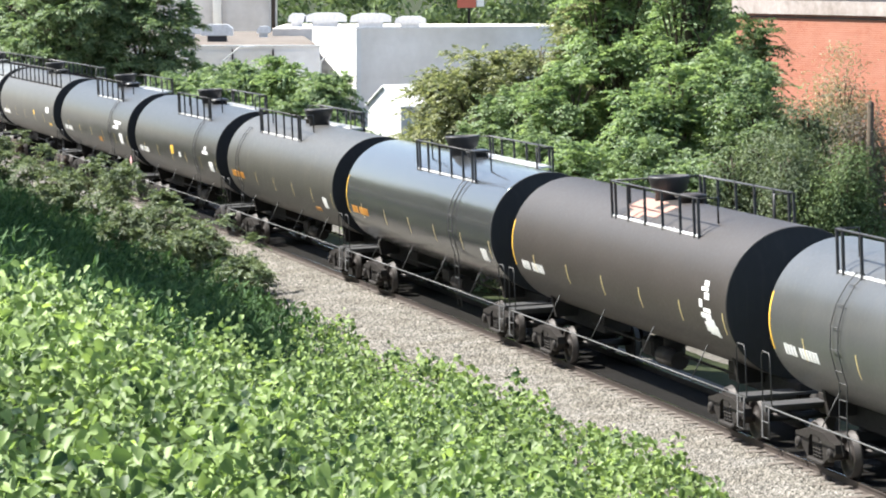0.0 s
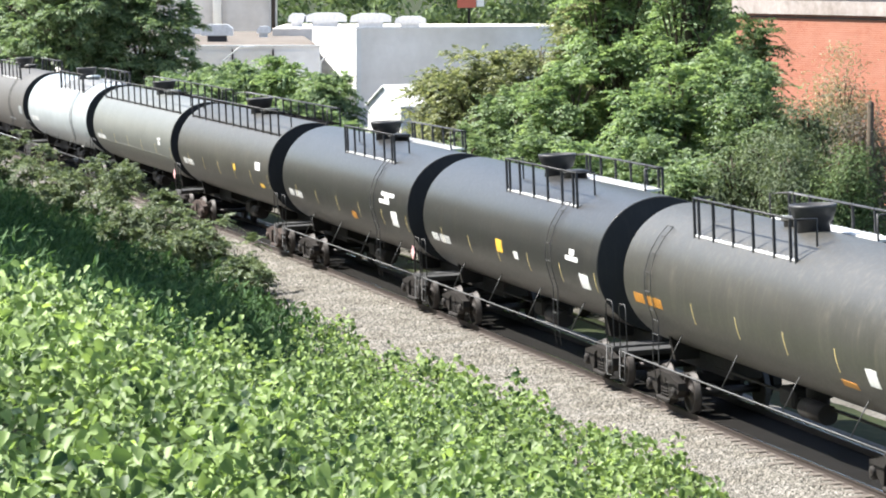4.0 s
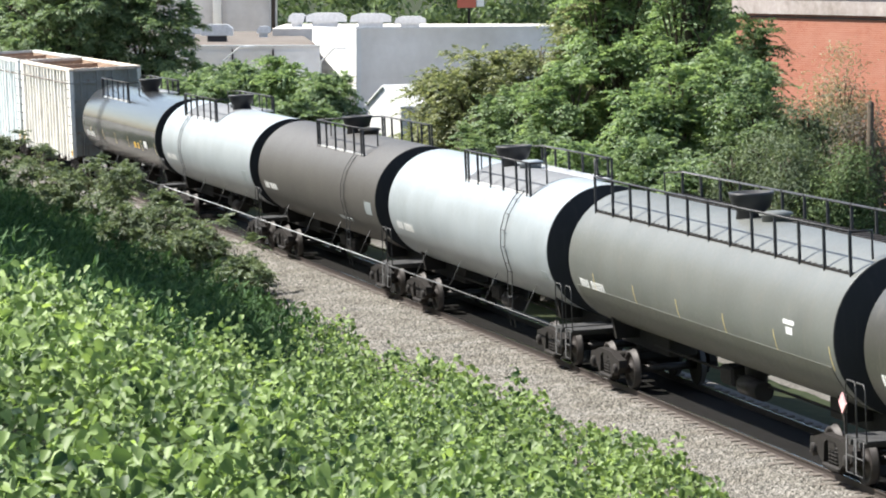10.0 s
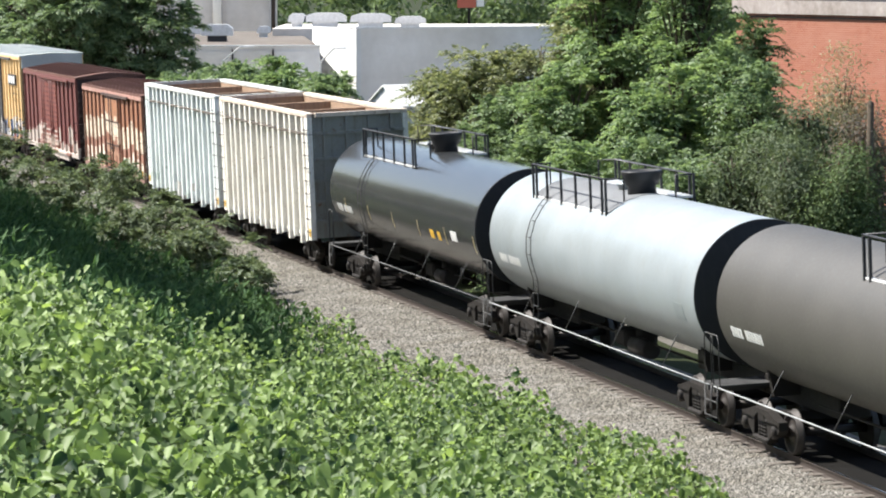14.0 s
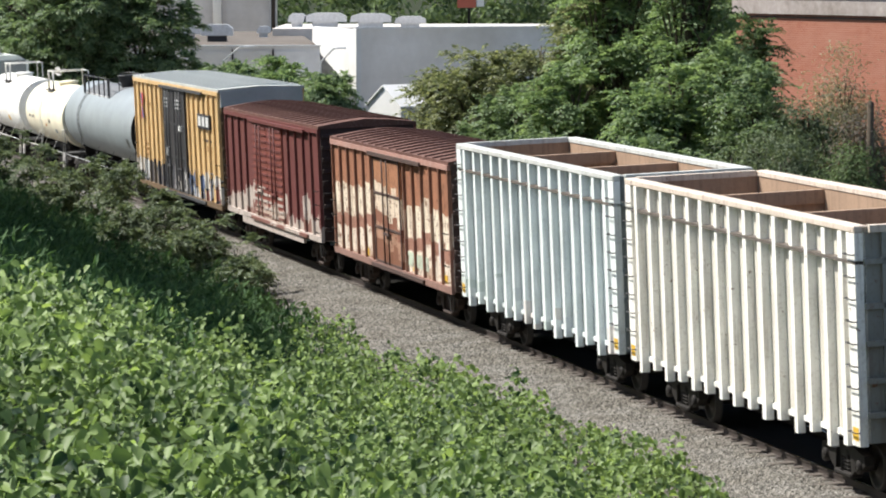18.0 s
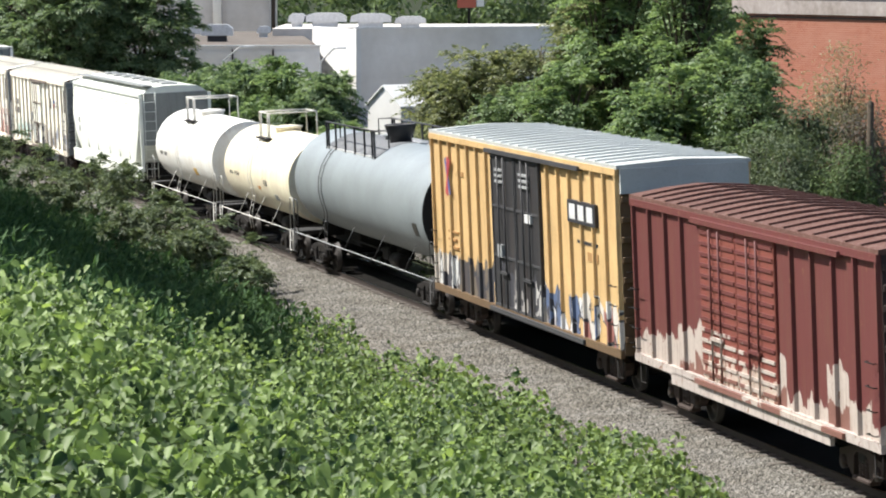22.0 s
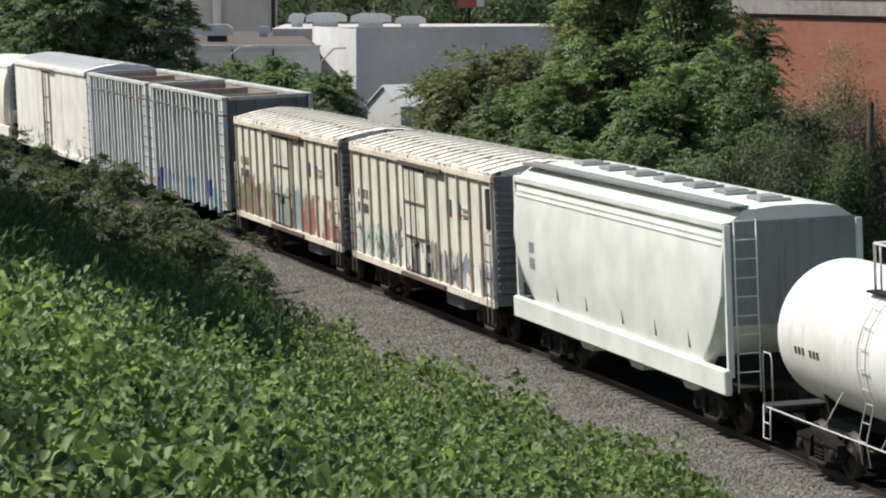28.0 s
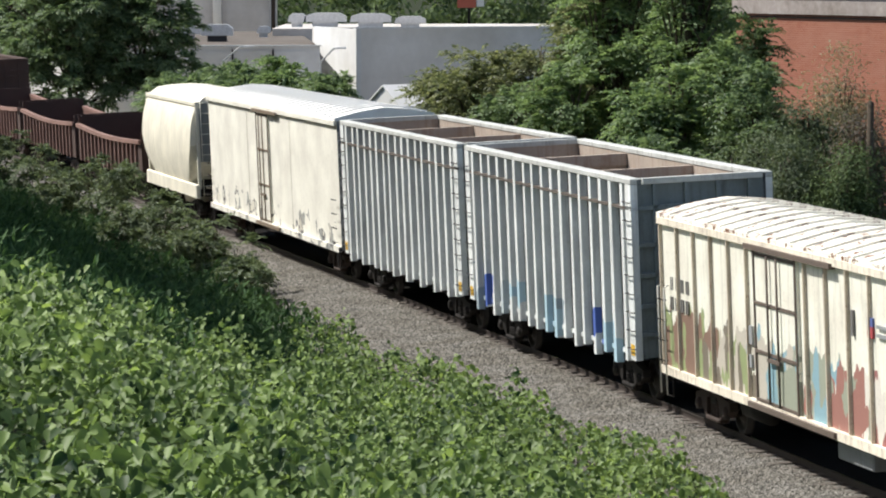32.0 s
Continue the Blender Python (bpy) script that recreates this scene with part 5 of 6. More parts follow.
M_RUSTDOOR = banded("rust_orange_door", [(1.5, (0.22, 0.09, 0.05)), (1.95, (0.42, 0.24, 0.16)), (2.3, (0.25, 0.10, 0.06)), (3.1, (0.74, 0.62, 0.48)), (9, (0.40, 0.18, 0.09))], wobble=0.15, rust=0.75, panel=0.55, jump=0.4, wear=0.05)
M_RUSTPOST = banded("rust_brown_posts", [(1.6, (0.30, 0.16, 0.11)), (2.1, (0.28, 0.12, 0.08)), (2.9, (0.38, 0.25, 0.18)), (9, (0.22, 0.095, 0.055))], wobble=0.2, cell=2.0, rust=0.9, panel=0.98, jump=0.4)
M_RUSTROOF = paint("rust_roof", (0.13, 0.068, 0.055), 0.85, much=0.75, dirt=(0.42, 0.33, 0.29), streak=False, fleck=0.2, spec=0.1)
M_REDBOX = banded("oxide_red_side", [(1.12, (0.20, 0.09, 0.07)), (1.75, (0.47, 0.40, 0.35)), (9, (0.125, 0.027, 0.025))], wobble=0.28, cell=2.6, rust=0.45, panel=1.12, jump=0.9, wear=-0.03)
M_HARDGREY = paint("grey_door_frames", (0.05, 0.05, 0.053), 0.6, much=0.6, dirt=(0.03, 0.03, 0.03))
M_REDDOOR = banded("oxide_red_door", [(1.2, (0.22, 0.10, 0.07)), (1.55, (0.50, 0.40, 0.33)), (9, (0.20, 0.048, 0.034))], wobble=0.4, cell=3.0, rust=0.35, wear=-0.02)
M_WORNSILL = paint("peeling_pale_sill", (0.46, 0.40, 0.36), 0.8, much=0.7, dirt=(0.12, 0.06, 0.04), fleck=0.5)
M_YELBOX = tagging("yellow_side", (0.66, 0.44, 0.20), [(0.66, 0.60, 0.52), (0.60, 0.60, 0.58), (0.05, 0.05, 0.06), (0.16, 0.13, 0.10), (0.07, 0.06, 0.06), (0.30, 0.27, 0.24), (0.66, 0.66, 0.66), (0.10, 0.14, 0.24), (0.68, 0.68, 0.67), (0.62, 0.58, 0.52), (0.30, 0.12, 0.10)], 1.95, 0.3, share=0.88, cell=2.2, outline=True, ordered=20.0, tall=2.0)
M_DARKEND = paint("black_brown_end", (0.045, 0.024, 0.022), 0.85, much=0.4)
M_DOORBLACK = tagging("black_door", (0.024, 0.024, 0.027), [(0.50, 0.48, 0.45), (0.05, 0.05, 0.06), (0.10, 0.085, 0.07), (0.30, 0.28, 0.26)], 2.1, 0.3, share=0.5, cell=2.2, tall=2.0)
M_YELEND = paint("brown_end", (0.14, 0.085, 0.04), 0.7, much=0.5)
M_STAIN = plain("worn_stencil", (0.40, 0.22, 0.08), 0.7)
M_STENCIL = plain("dark_stencil", (0.20, 0.19, 0.18), 0.6)
M_SPRAYRED = plain("red_spray", (0.50, 0.08, 0.09), 0.6)
M_SPRAYBLUE = plain("blue_spray", (0.12, 0.16, 0.40), 0.6)
M_GALV = paint("galvanised_roof", (0.44, 0.46, 0.44), 0.75, 0.0, much=0.5, dirt=(0.22, 0.22, 0.21), streak=False, spec=0.1)
M_GALVRIB = paint("bright_roof_ribs", (0.66, 0.67, 0.64), 0.7, 0.0, much=0.3, streak=False, spec=0.1)
M_REEFER = tagging("reefer_white_side", (0.93, 0.87, 0.74), [(0.24, 0.15, 0.11), (0.30, 0.35, 0.17), (0.20, 0.17, 0.13), (0.55, 0.50, 0.42), (0.26, 0.42, 0.48), (0.34, 0.36, 0.28), (0.36, 0.17, 0.14), (0.75, 0.70, 0.62), (0.33, 0.13, 0.12)], 2.3, 0.4, share=0.95, cell=2.4, outline=False, ordered=16.0, tall=1.8)
M_REEFER2 = tagging("reefer_white_faded_side", (0.93, 0.87, 0.74), [(0.55, 0.70, 0.62), (0.42, 0.62, 0.56), (0.62, 0.66, 0.60), (0.40, 0.36, 0.30), (0.20, 0.20, 0.22), (0.62, 0.60, 0.55), (0.33, 0.35, 0.42)], 1.95, 0.35, share=0.8, cell=2.6, outline=True, ordered=16.0, tall=1.9)
M_REEFER3 = tagging("reefer_clean_white_side", (0.88, 0.84, 0.74), [(0.35, 0.35, 0.32), (0.6, 0.56, 0.48), (0.72, 0.68, 0.58)], 1.7, 0.35, share=0.35, cell=2.2, outline=True, runs=0.12)
M_REEFROOF = paint("stained_white_roof", (0.92, 0.86, 0.76), 0.9, much=0.5, dirt=(0.46, 0.28, 0.15), streak=False, fleck=0.85, spec=0.0)
# Posts browned for rust streaks and for the shadow line beside each post.
M_REEFPOST = paint("rust_and_shade_posts", (0.62, 0.53, 0.41), 0.65, much=0.9, dirt=(0.17, 0.09, 0.055), fleck=0.25)
M_REEFRIB = paint("worn_white_ribs", (0.90, 0.84, 0.74), 0.9, much=0.6, dirt=(0.40, 0.24, 0.13), streak=False, fleck=0.6, spec=0.0)
M_WHITEROOF = paint("clean_white_roof", (0.92, 0.90, 0.85), 0.9, much=0.15, dirt=(0.3, 0.25, 0.2), streak=False, spec=0.0)
M_WORNTRIM = paint("rust_stained_white_trim", (0.86, 0.78, 0.64), 0.7, much=0.7, dirt=(0.16, 0.08, 0.045))
M_REEFEND = paint("grey_reefer_end", (0.21, 0.22, 0.23), 0.6, much=0.4)
M_HATCH = paint("grey_hatch", (0.24, 0.25, 0.24), 0.8, much=0.4, streak=False)
M_HOPPER = paint("hopper_pale_green_white", (0.78, 0.80, 0.72), 0.6, much=0.1, dirt=(0.46, 0.45, 0.38), streak=False, dents=0.01, spec=0.2)
# Grime over a grey that stands for the shaded hopper end.
M_HOPEND = paint("grimy_shaded_end", (0.27, 0.28, 0.26), 0.75, much=0.5, dirt=(0.10, 0.09, 0.08))
M_HOPPER2 = paint("hopper_cream", (0.85, 0.80, 0.66), 0.5, much=0.35, dents=0.03)

chip_gondola("weathered white open gondola car", -192.4, -178.45, 4.85, M_GON_WHITE, M_INSIDE, M_END_GREY, M_RIMTAN, M_SHEET_CREAM)
chip_gondola("weathered pale blue open gondola car", -207.1, -193.3, 4.85, M_GON_BLUE, M_INSIDE, M_END_GREEN, M_GON_RIM, M_SHEET_BLUE)
box_car("rust-orange boxcar with faded pale paint", -222.4, -208.35, 4.25, M_RUSTBOX, M_RUSTROOF, "plug", posts=14, end_mat=M_RUSTDARK, sill_mat=M_RUSTRIM, trim=M_RUSTPINK, door_w=3.2, low=0.95, flat_marks=[(x, x + 0.26, 1.12, 1.32, M_YELLOW) for x in (-6.3, -3.0, 2.55, 6.05)] + [(2.0, 4.3, 1.25, 1.62, M_MINT), (5.55, 5.85, 1.6, 2.2, M_WHITE), (-2.3, -2.1, 2.95, 3.1, M_DARK)], door_mat=M_RUSTDOOR, hard=M_RUSTDARK, post_mat=M_RUSTPOST)
box_car("oxide red boxcar with louvred double doors", -238.9, -224.15, 4.45, M_REDBOX, M_RUSTROOF, "louvre", posts=13, sill_drop=0.2, door_w=4.6, door_x=-0.4, low=1.05, end_mat=M_DARKEND, sill_mat=M_WORNSILL, door_mat=M_REDDOOR, hard=M_REDBOX)
tall = box_car("tall yellow boxcar with black double doors", -256.85, -239.95, 5.0, M_YELBOX, M_GALV, "double", posts=18, door_mat=M_DOORBLACK, hard=M_HARDGREY, door_w=4.4, low=0.95, door_x=0.0, end_mat=M_YELEND, sill_mat=M_YELEND, rib_mat=M_GALVRIB, roof_rise=0.13, flat_marks=[(4.6, 6.8, 3.6, 4.1, M_DARK, 0.075), (4.76, 5.22, 3.68, 4.02, M_WHITE, 0.075), (5.46, 5.92, 3.68, 4.02, M_WHITE, 0.075), (6.16, 6.62, 3.68, 4.02, M_WHITE, 0.075), (5.1, 6.7, 3.15, 3.22, M_DARK), (5.9, 6.7, 2.8, 3.0, M_STAIN), (-5.9, -5.2, 4.0, 4.12, M_STAIN)] + [(x, x + w, z, z + 0.06, M_GREYRAIL) for x, w in ((-1.7, 0.7), (0.55, 0.8)) for z in (4.1, 4.24, 4.38)] + [(1.0, 1.5, 3.3, 3.5, M_WHITE), (-1.6, -1.2, 2.3, 2.6, M_GREYRAIL), (-6.9, -5.9, 2.5, 2.56, M_STAIN), (-6.9, -6.1, 2.3, 2.36, M_STAIN), (-6.8, -5.9, 2.1, 2.16, M_STAIN)])
part("end_top_panel", Build().box(8.47, 8.56, -1.44, 1.44, 4.45, 4.99), M_GALV, tall, "bare metal panel at the top of the end")
covered_hopper("white covered hopper car with roof hatches", -319.0, -302.9, 4.28, 0.14, M_HOPPER)
box_car("white refrigerator car with coloured spray paint", -336.6, -320.75, 4.2, M_REEFER2, M_REEFROOF, "plug", posts=14, rib_mat=M_REEFRIB, post_deep=0.07, post_w=0.04, post_mat=M_REEFPOST, door_w=2.5, door_x=-0.15, low=1.0, end_mat=M_REEFEND, trim=M_WORNTRIM, hard=M_HARD, hatch=True, roof_rise=0.3, flat_marks=[(-7.3 + 0.36 * i + d, -7.24 + 0.36 * i + d, 2.72, 2.98, M_STENCIL) for i in range(4) for d in (0.0, 0.12)] + [(-7.3 + 0.36 * i + d, -7.24 + 0.36 * i + d, 2.32, 2.58, M_STENCIL) for i in range(4) for d in (0.0, 0.12)] + [(-2.35, -2.0, 2.15, 2.5, M_GREYRAIL), (-2.35, -2.05, 1.7, 1.95, M_GREYRAIL), (4.35, 4.6, 3.15, 3.3, M_SPRAYBLUE), (4.35, 4.6, 2.95, 3.15, M_SPRAYRED), (4.8, 5.4, 3.15, 3.21, M_GREYRAIL), (4.8, 5.35, 3.0, 3.06, M_GREYRAIL), (3.55, 3.64, 2.9, 3.35, M_STENCIL)])
box_car("white refrigerator car with dense spray paint", -353.9, -338.1, 4.2, M_REEFER, M_REEFROOF, "plug", posts=14, rib_mat=M_REEFRIB, post_deep=0.07, post_w=0.04, post_mat=M_REEFPOST, door_w=2.5, door_x=-0.5, low=1.0, end_mat=M_REEFEND, trim=M_WORNTRIM, hard=M_HARD, hatch=True, roof_rise=0.3, flat_marks=[(-7.3 + 0.36 * i + d, -7.24 + 0.36 * i + d, 2.72, 2.98, M_STENCIL) for i in range(4) for d in (0.0, 0.12)] + [(-7.3 + 0.36 * i + d, -7.24 + 0.36 * i + d, 2.32, 2.58, M_STENCIL) for i in range(4) for d in (0.0, 0.12)] + [(-2.35, -2.0, 2.15, 2.5, M_GREYRAIL), (-2.35, -2.05, 1.7, 1.95, M_GREYRAIL), (4.35, 4.6, 3.15, 3.3, M_SPRAYBLUE), (4.35, 4.6, 2.95, 3.15, M_SPRAYRED), (4.8, 5.4, 3.15, 3.21, M_GREYRAIL), (4.8, 5.35, 3.0, 3.06, M_GREYRAIL), (3.55, 3.64, 2.9, 3.35, M_STENCIL)])
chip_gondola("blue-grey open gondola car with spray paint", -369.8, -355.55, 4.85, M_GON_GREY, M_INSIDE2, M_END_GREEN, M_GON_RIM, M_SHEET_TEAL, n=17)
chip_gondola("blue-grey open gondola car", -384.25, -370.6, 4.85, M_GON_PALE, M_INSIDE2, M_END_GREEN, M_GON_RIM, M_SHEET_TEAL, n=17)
box_car("long smooth white refrigerator car", -405.6, -385.35, 4.8, M_REEFER3, M_WHITEROOF, "plug", posts=3, door_w=1.9, trim=M_REEFER3, hard=M_HARDPALE, smooth_side=True, low=0.95, end_mat=M_REEFEND, roof_rise=0.3, door_x=-0.6)
covered_hopper("short cream covered hopper car", -418.3, -408.2, 4.4, 0.3, M_HOPPER2, hatches=False, low=1.05)
low_gondola("low rusty gondola car with a sagging rim", -434.8, -419.6, 2.52, M_RUSTSIDE, sag=0.16)
low_gondola("low rusty gondola car with a sagging rim", -450.6, -435.8, 2.52, M_RUSTSIDE, sag=0.16)
low_gondola("low rusty gondola car with a sagging rim", -466.4, -451.6, 2.52, M_RUSTSIDE, sag=0.16)
chip_gondola("tall dark brown open gondola car", -482.0, -467.4, 4.35, M_RUSTDARK, M_RUSTDARK, M_RUSTDARK, M_RUSTDARK, M_RUSTDARK)
for k, (mm, a) in enumerate(((M_SPRAYRED, 28), (M_SPRAYBLUE, -25), (M_SPRAYRED, 8))):
    part("spray_stroke", Build().box(-0.06, 0.06, -0.012 - 0.004 * k, 0, -0.5, 0.5), mm, tall, "", pose(-6.55, -1.528, 3.95, 0, a, 0))


# ---- buildings beyond the trees ----
def house_part(name, material, parent, *boxes, label=""):
    b = Build()
    for q in boxes:
        b.box(*q)
    return part(name, b, material, parent, label)


hall = tagged(empty("warehouse", pose(-5.3, 215, 0, 0, 0, 16)), "flat-roofed warehouse with grey and white walls", "building")
house_part("front_wall", M_PANEL, hall, (0, 14, 0, 0.3, -1.5, 5.35), label="grey clad wall")
house_part("side_wall", M_WALLWHITE, hall, (-0.3, 0, 0, 11, -1.5, 5.3), label="sunlit white wall")
house_part("back_wall", M_WALLGREY, hall, (-0.3, 14, 11, 11.3, -1.5, 5.2))
house_part("far_wall", M_WALLGREY, hall, (14, 14.3, 0, 11.3, -1.5, 5.3))
house_part("roof", M_ROOF, hall, (0, 14, 0.3, 11, 5.0, 5.15))
house_part("coping", M_VENT, hall, (-0.35, 14.35, -0.06, 0.36, 5.35, 5.45), label="thin pale roof edge")

store = tagged(empty("low_warehouse", pose(-19.5, 206, 0, 0, 0, 4)), "long low building with a gravel roof", "building")
house_part("wall", M_PANEL, store, (0, 12, 0, 0.3, -1.5, 4.45), label="grey panelled wall")
house_part("roof", M_ROOF, store, (0, 12, 0.3, 50, 4.2, 4.4), label="brown-grey gravel roof")
for x in (2.0, 4.4, 6.8, 9.2):
    house_part("wall_panel", M_PANEL, store, (x + 0.1, x + 2.3, -0.06, 0, -1.0, 4.2))
    house_part("wall_post", M_RAIL, store, (x - 0.02, x + 0.07, -0.1, 0, -1.0, 4.3))
house_part("coping", M_VENT, store, (-0.1, 12.1, -0.08, 0.36, 4.45, 4.52))

tower = tagged(empty("tall_building", pose(-23.0, 268, 0, 0, 0, 0)), "tall grey block behind the roofs", "building")
house_part("wall", M_WALLGREY, tower, (0, 9.4, 0, 12, -1.5, 12.0), label="plain grey wall")
part("downpipe", Build().lathe([(4.0, 0.33), (12.0, 0.33)], 16, "z", (5.4, -0.5, 0)), M_WALLWHITE, tower, "white vertical pipe")
part("pole", Build().lathe([(4.0, 0.16), (12.0, 0.16)], 10, "z", (9.7, -0.4, 0)), M_RAIL, tower, "brown metal pole")

brick = tagged(empty("brick_building", pose(10.45, 126, 0, 0, 0, -62)), "red brick building with a pale parapet", "building")
house_part("brick_wall", M_BRICK, brick, (0, 26, 0, 0.4, -1.5, 7.53), label="sunlit orange-red brick")
house_part("side_wall", M_BRICK, brick, (0, 0.4, 0.4, 22, -1.5, 7.45))
house_part("parapet", M_COPING, brick, (-0.12, 26.1, -0.12, 0.5, 7.53, 8.0), (-0.12, 0.5, 0.5, 22, 7.53, 8.0), label="weathered grey stone coping")
house_part("cornice", M_STEEL, brick, (-0.06, 26, -0.06, 0, 7.40, 7.45))
house_part("roof", M_ROOF, brick, (0.4, 26, 0.4, 22, 7.0, 7.2))

shed = tagged(empty("shed", pose(-3.6, 159, 0, 0, 0, -58)), "small white shed with a pitched roof", "shed")
part("wall", Build().prism([(0, -1), (2.9, -1), (2.9, 2.9), (1.45, 3.75), (0, 2.9)], 0, 2.4, "y"), M_WALLWHITE, shed)
part("roof", Build().prism([(-0.1, 2.84), (1.45, 3.78), (3.0, 2.84), (3.0, 2.92), (1.45, 3.86), (-0.1, 2.92)], -0.1, 2.5, "y"), M_WALLWHITE, shed)


def roof_vent(x, y, z, w, h, hooded=False):
    v = tagged(empty("roof_vent", pose(x, y, z)), "white hooded roof vent" if hooded else "white metal roof unit", "roof vent", "vents on the roofs")
    b = Build().prism([(-w / 2, h * 0.35), (-w / 2 + 0.1, h * 0.8), (-w / 4, h), (w / 3, h), (w / 2, h * 0.75), (w / 2, h * 0.35)], -0.6, 0.6, "y")
    part("hood", b, M_VENT, v)
    part("curb", Build().box(-w * 0.3, w * 0.3, -0.45, 0.45, 0, h * 0.36), M_DARK if hooded else M_VENT, v)


for q in ((-17.4, 232, 4.4, 2.1, 0.8), (-14.6, 222, 4.4, 2.0, 1.1, True), (-12.4, 236, 4.4, 0.9, 0.75), (-10.6, 247, 4.9, 1.3, 0.95), (-8.6, 247, 4.9, 3.0, 1.0), (-5.4, 247, 4.9, 2.9, 0.95), (-2.6, 247, 4.9, 2.2, 0.75)):
    roof_vent(*q)
roof2 = tagged(empty("rear_building", pose(-12, 240, 0)), "flat-roofed building behind the warehouse", "building")
house_part("wall", M_WALLGREY, roof2, (0, 20, 0, 20, -1.5, 4.9))


def street_lamp(x, y, z, reach, rz):
    ob = tagged(empty("street_lamp", pose(x, y, z, 0, 0, rz)), "grey street lamp with a curved arm", "street lamp")
    part("pole", Build().tube([(0, 0, -5), (0, 0, 0), (reach * 0.75, 0, 0.75), (reach, 0, 0.8)], 0.05, 8), M_GREYRAIL, ob)
    part("lamp_head", Build().box(reach - 0.1, reach + 0.5, -0.12, 0.12, 0.74, 0.86, bevel=0.03), M_VENT, ob)


street_lamp(-12.3, 192, 4.0, 1.2, 0)
street_lamp(-6.95, 192, 3.9, 0.9, 0)
sign = tagged(empty("red_sign", pose(0.9, 300, 0)), "red and white board between far trees", "sign")
part("board", Build().box(0, 1.6, 0, 0.1, 5.6, 6.8), M_REDMARK, sign)
part("panel", Build().box(1.65, 2.3, 0, 0.1, 5.7, 6.7), M_WHITE, sign)
part("post", Build().box(0.9, 1.1, 0.1, 0.2, -1, 6.5), M_STEEL, sign)
pole = tagged(empty("wooden_pole", pose(11.0, 90.5, -0.5)), "dark weathered wooden pole", "pole")
part("shaft", Build().lathe([(0, 0.11), (6.2, 0.085), (6.25, 0.0)], 12, "z"), M_BARK, pole)

# ---- plants ----
rng = np.random.default_rng(7)


def leaves(name, centre, normal, size, aspect=0.6, droop=0.35, r=None):
    """One mesh of folded leaves, each two triangles."""
    n = len(centre)
    normal = normal / np.linalg.norm(normal, axis=1, keepdims=True)
    if r is None:
        r = rng.normal(size=(n, 3))
        r[:, 2] -= droop * 1.5
    t = r - normal * np.sum(r * normal, 1, keepdims=True)
    t /= np.linalg.norm(t, axis=1, keepdims=True)
    w = np.cross(normal, t)
    L, W = size[:, None], size[:, None] * aspect
    base, tip = centre - t * L * 0.5, centre + t * L * 0.55 - normal * L * droop * 0.4
    fold = normal * W * 0.22
    mid = centre - t * L * 0.08
    v = np.stack([base, mid + w * W * 0.5 + fold, tip, mid - w * W * 0.5 + fold], 1).reshape(-1, 3)
    k = np.arange(n)[:, None] * 4
    f = np.concatenate([k + [0, 1, 2], k + [0, 2, 3]], 1).reshape(-1, 3)
    me = bpy.data.meshes.new(name)
    me.vertices.add(len(v))
    me.vertices.foreach_set("co", v.ravel())
    me.loops.add(len(f) * 3)
    me.loops.foreach_set("vertex_index", f.ravel())
    me.polygons.add(len(f))
    me.polygons.foreach_set("loop_start", np.arange(len(f)) * 3)
    me.update(calc_edges=True)
    return me


def crown_points(blobs, count, clump=0.45, per=36, shell=0.75):
    """Leaf places in clumps gathered towards the skin of several ellipsoids."""
    vol = np.array([b[3] * b[4] * b[5] for b in blobs]) ** (2 / 3)
    cs, ns = [], []
    n_cl = max(1, count // per)
    pick = rng.choice(len(blobs), n_cl, p=vol / vol.sum())
    for i in pick:
        x, y, z, rx, ry, rz = blobs[i]
        d = rng.normal(size=3)
        d /= np.linalg.norm(d)
        rad = shell + (1.08 - shell) * rng.random() if rng.random() < 0.85 else rng.random() * shell
        c = np.array([x, y, z]) + d * np.array([rx, ry, rz]) * rad
        e = rng.normal(size=(per, 3)) * clump * (0.6 + 0.8 * rng.random()) * np.array([1, 1, 0.62])
        cs.append(c + e)
        ns.append(d * 0.7 + e * 0.9 + rng.normal(size=(per, 3)) * 0.45 + np.array([0, 0, 0.65]))
    return np.concatenate(cs), np.concatenate(ns)


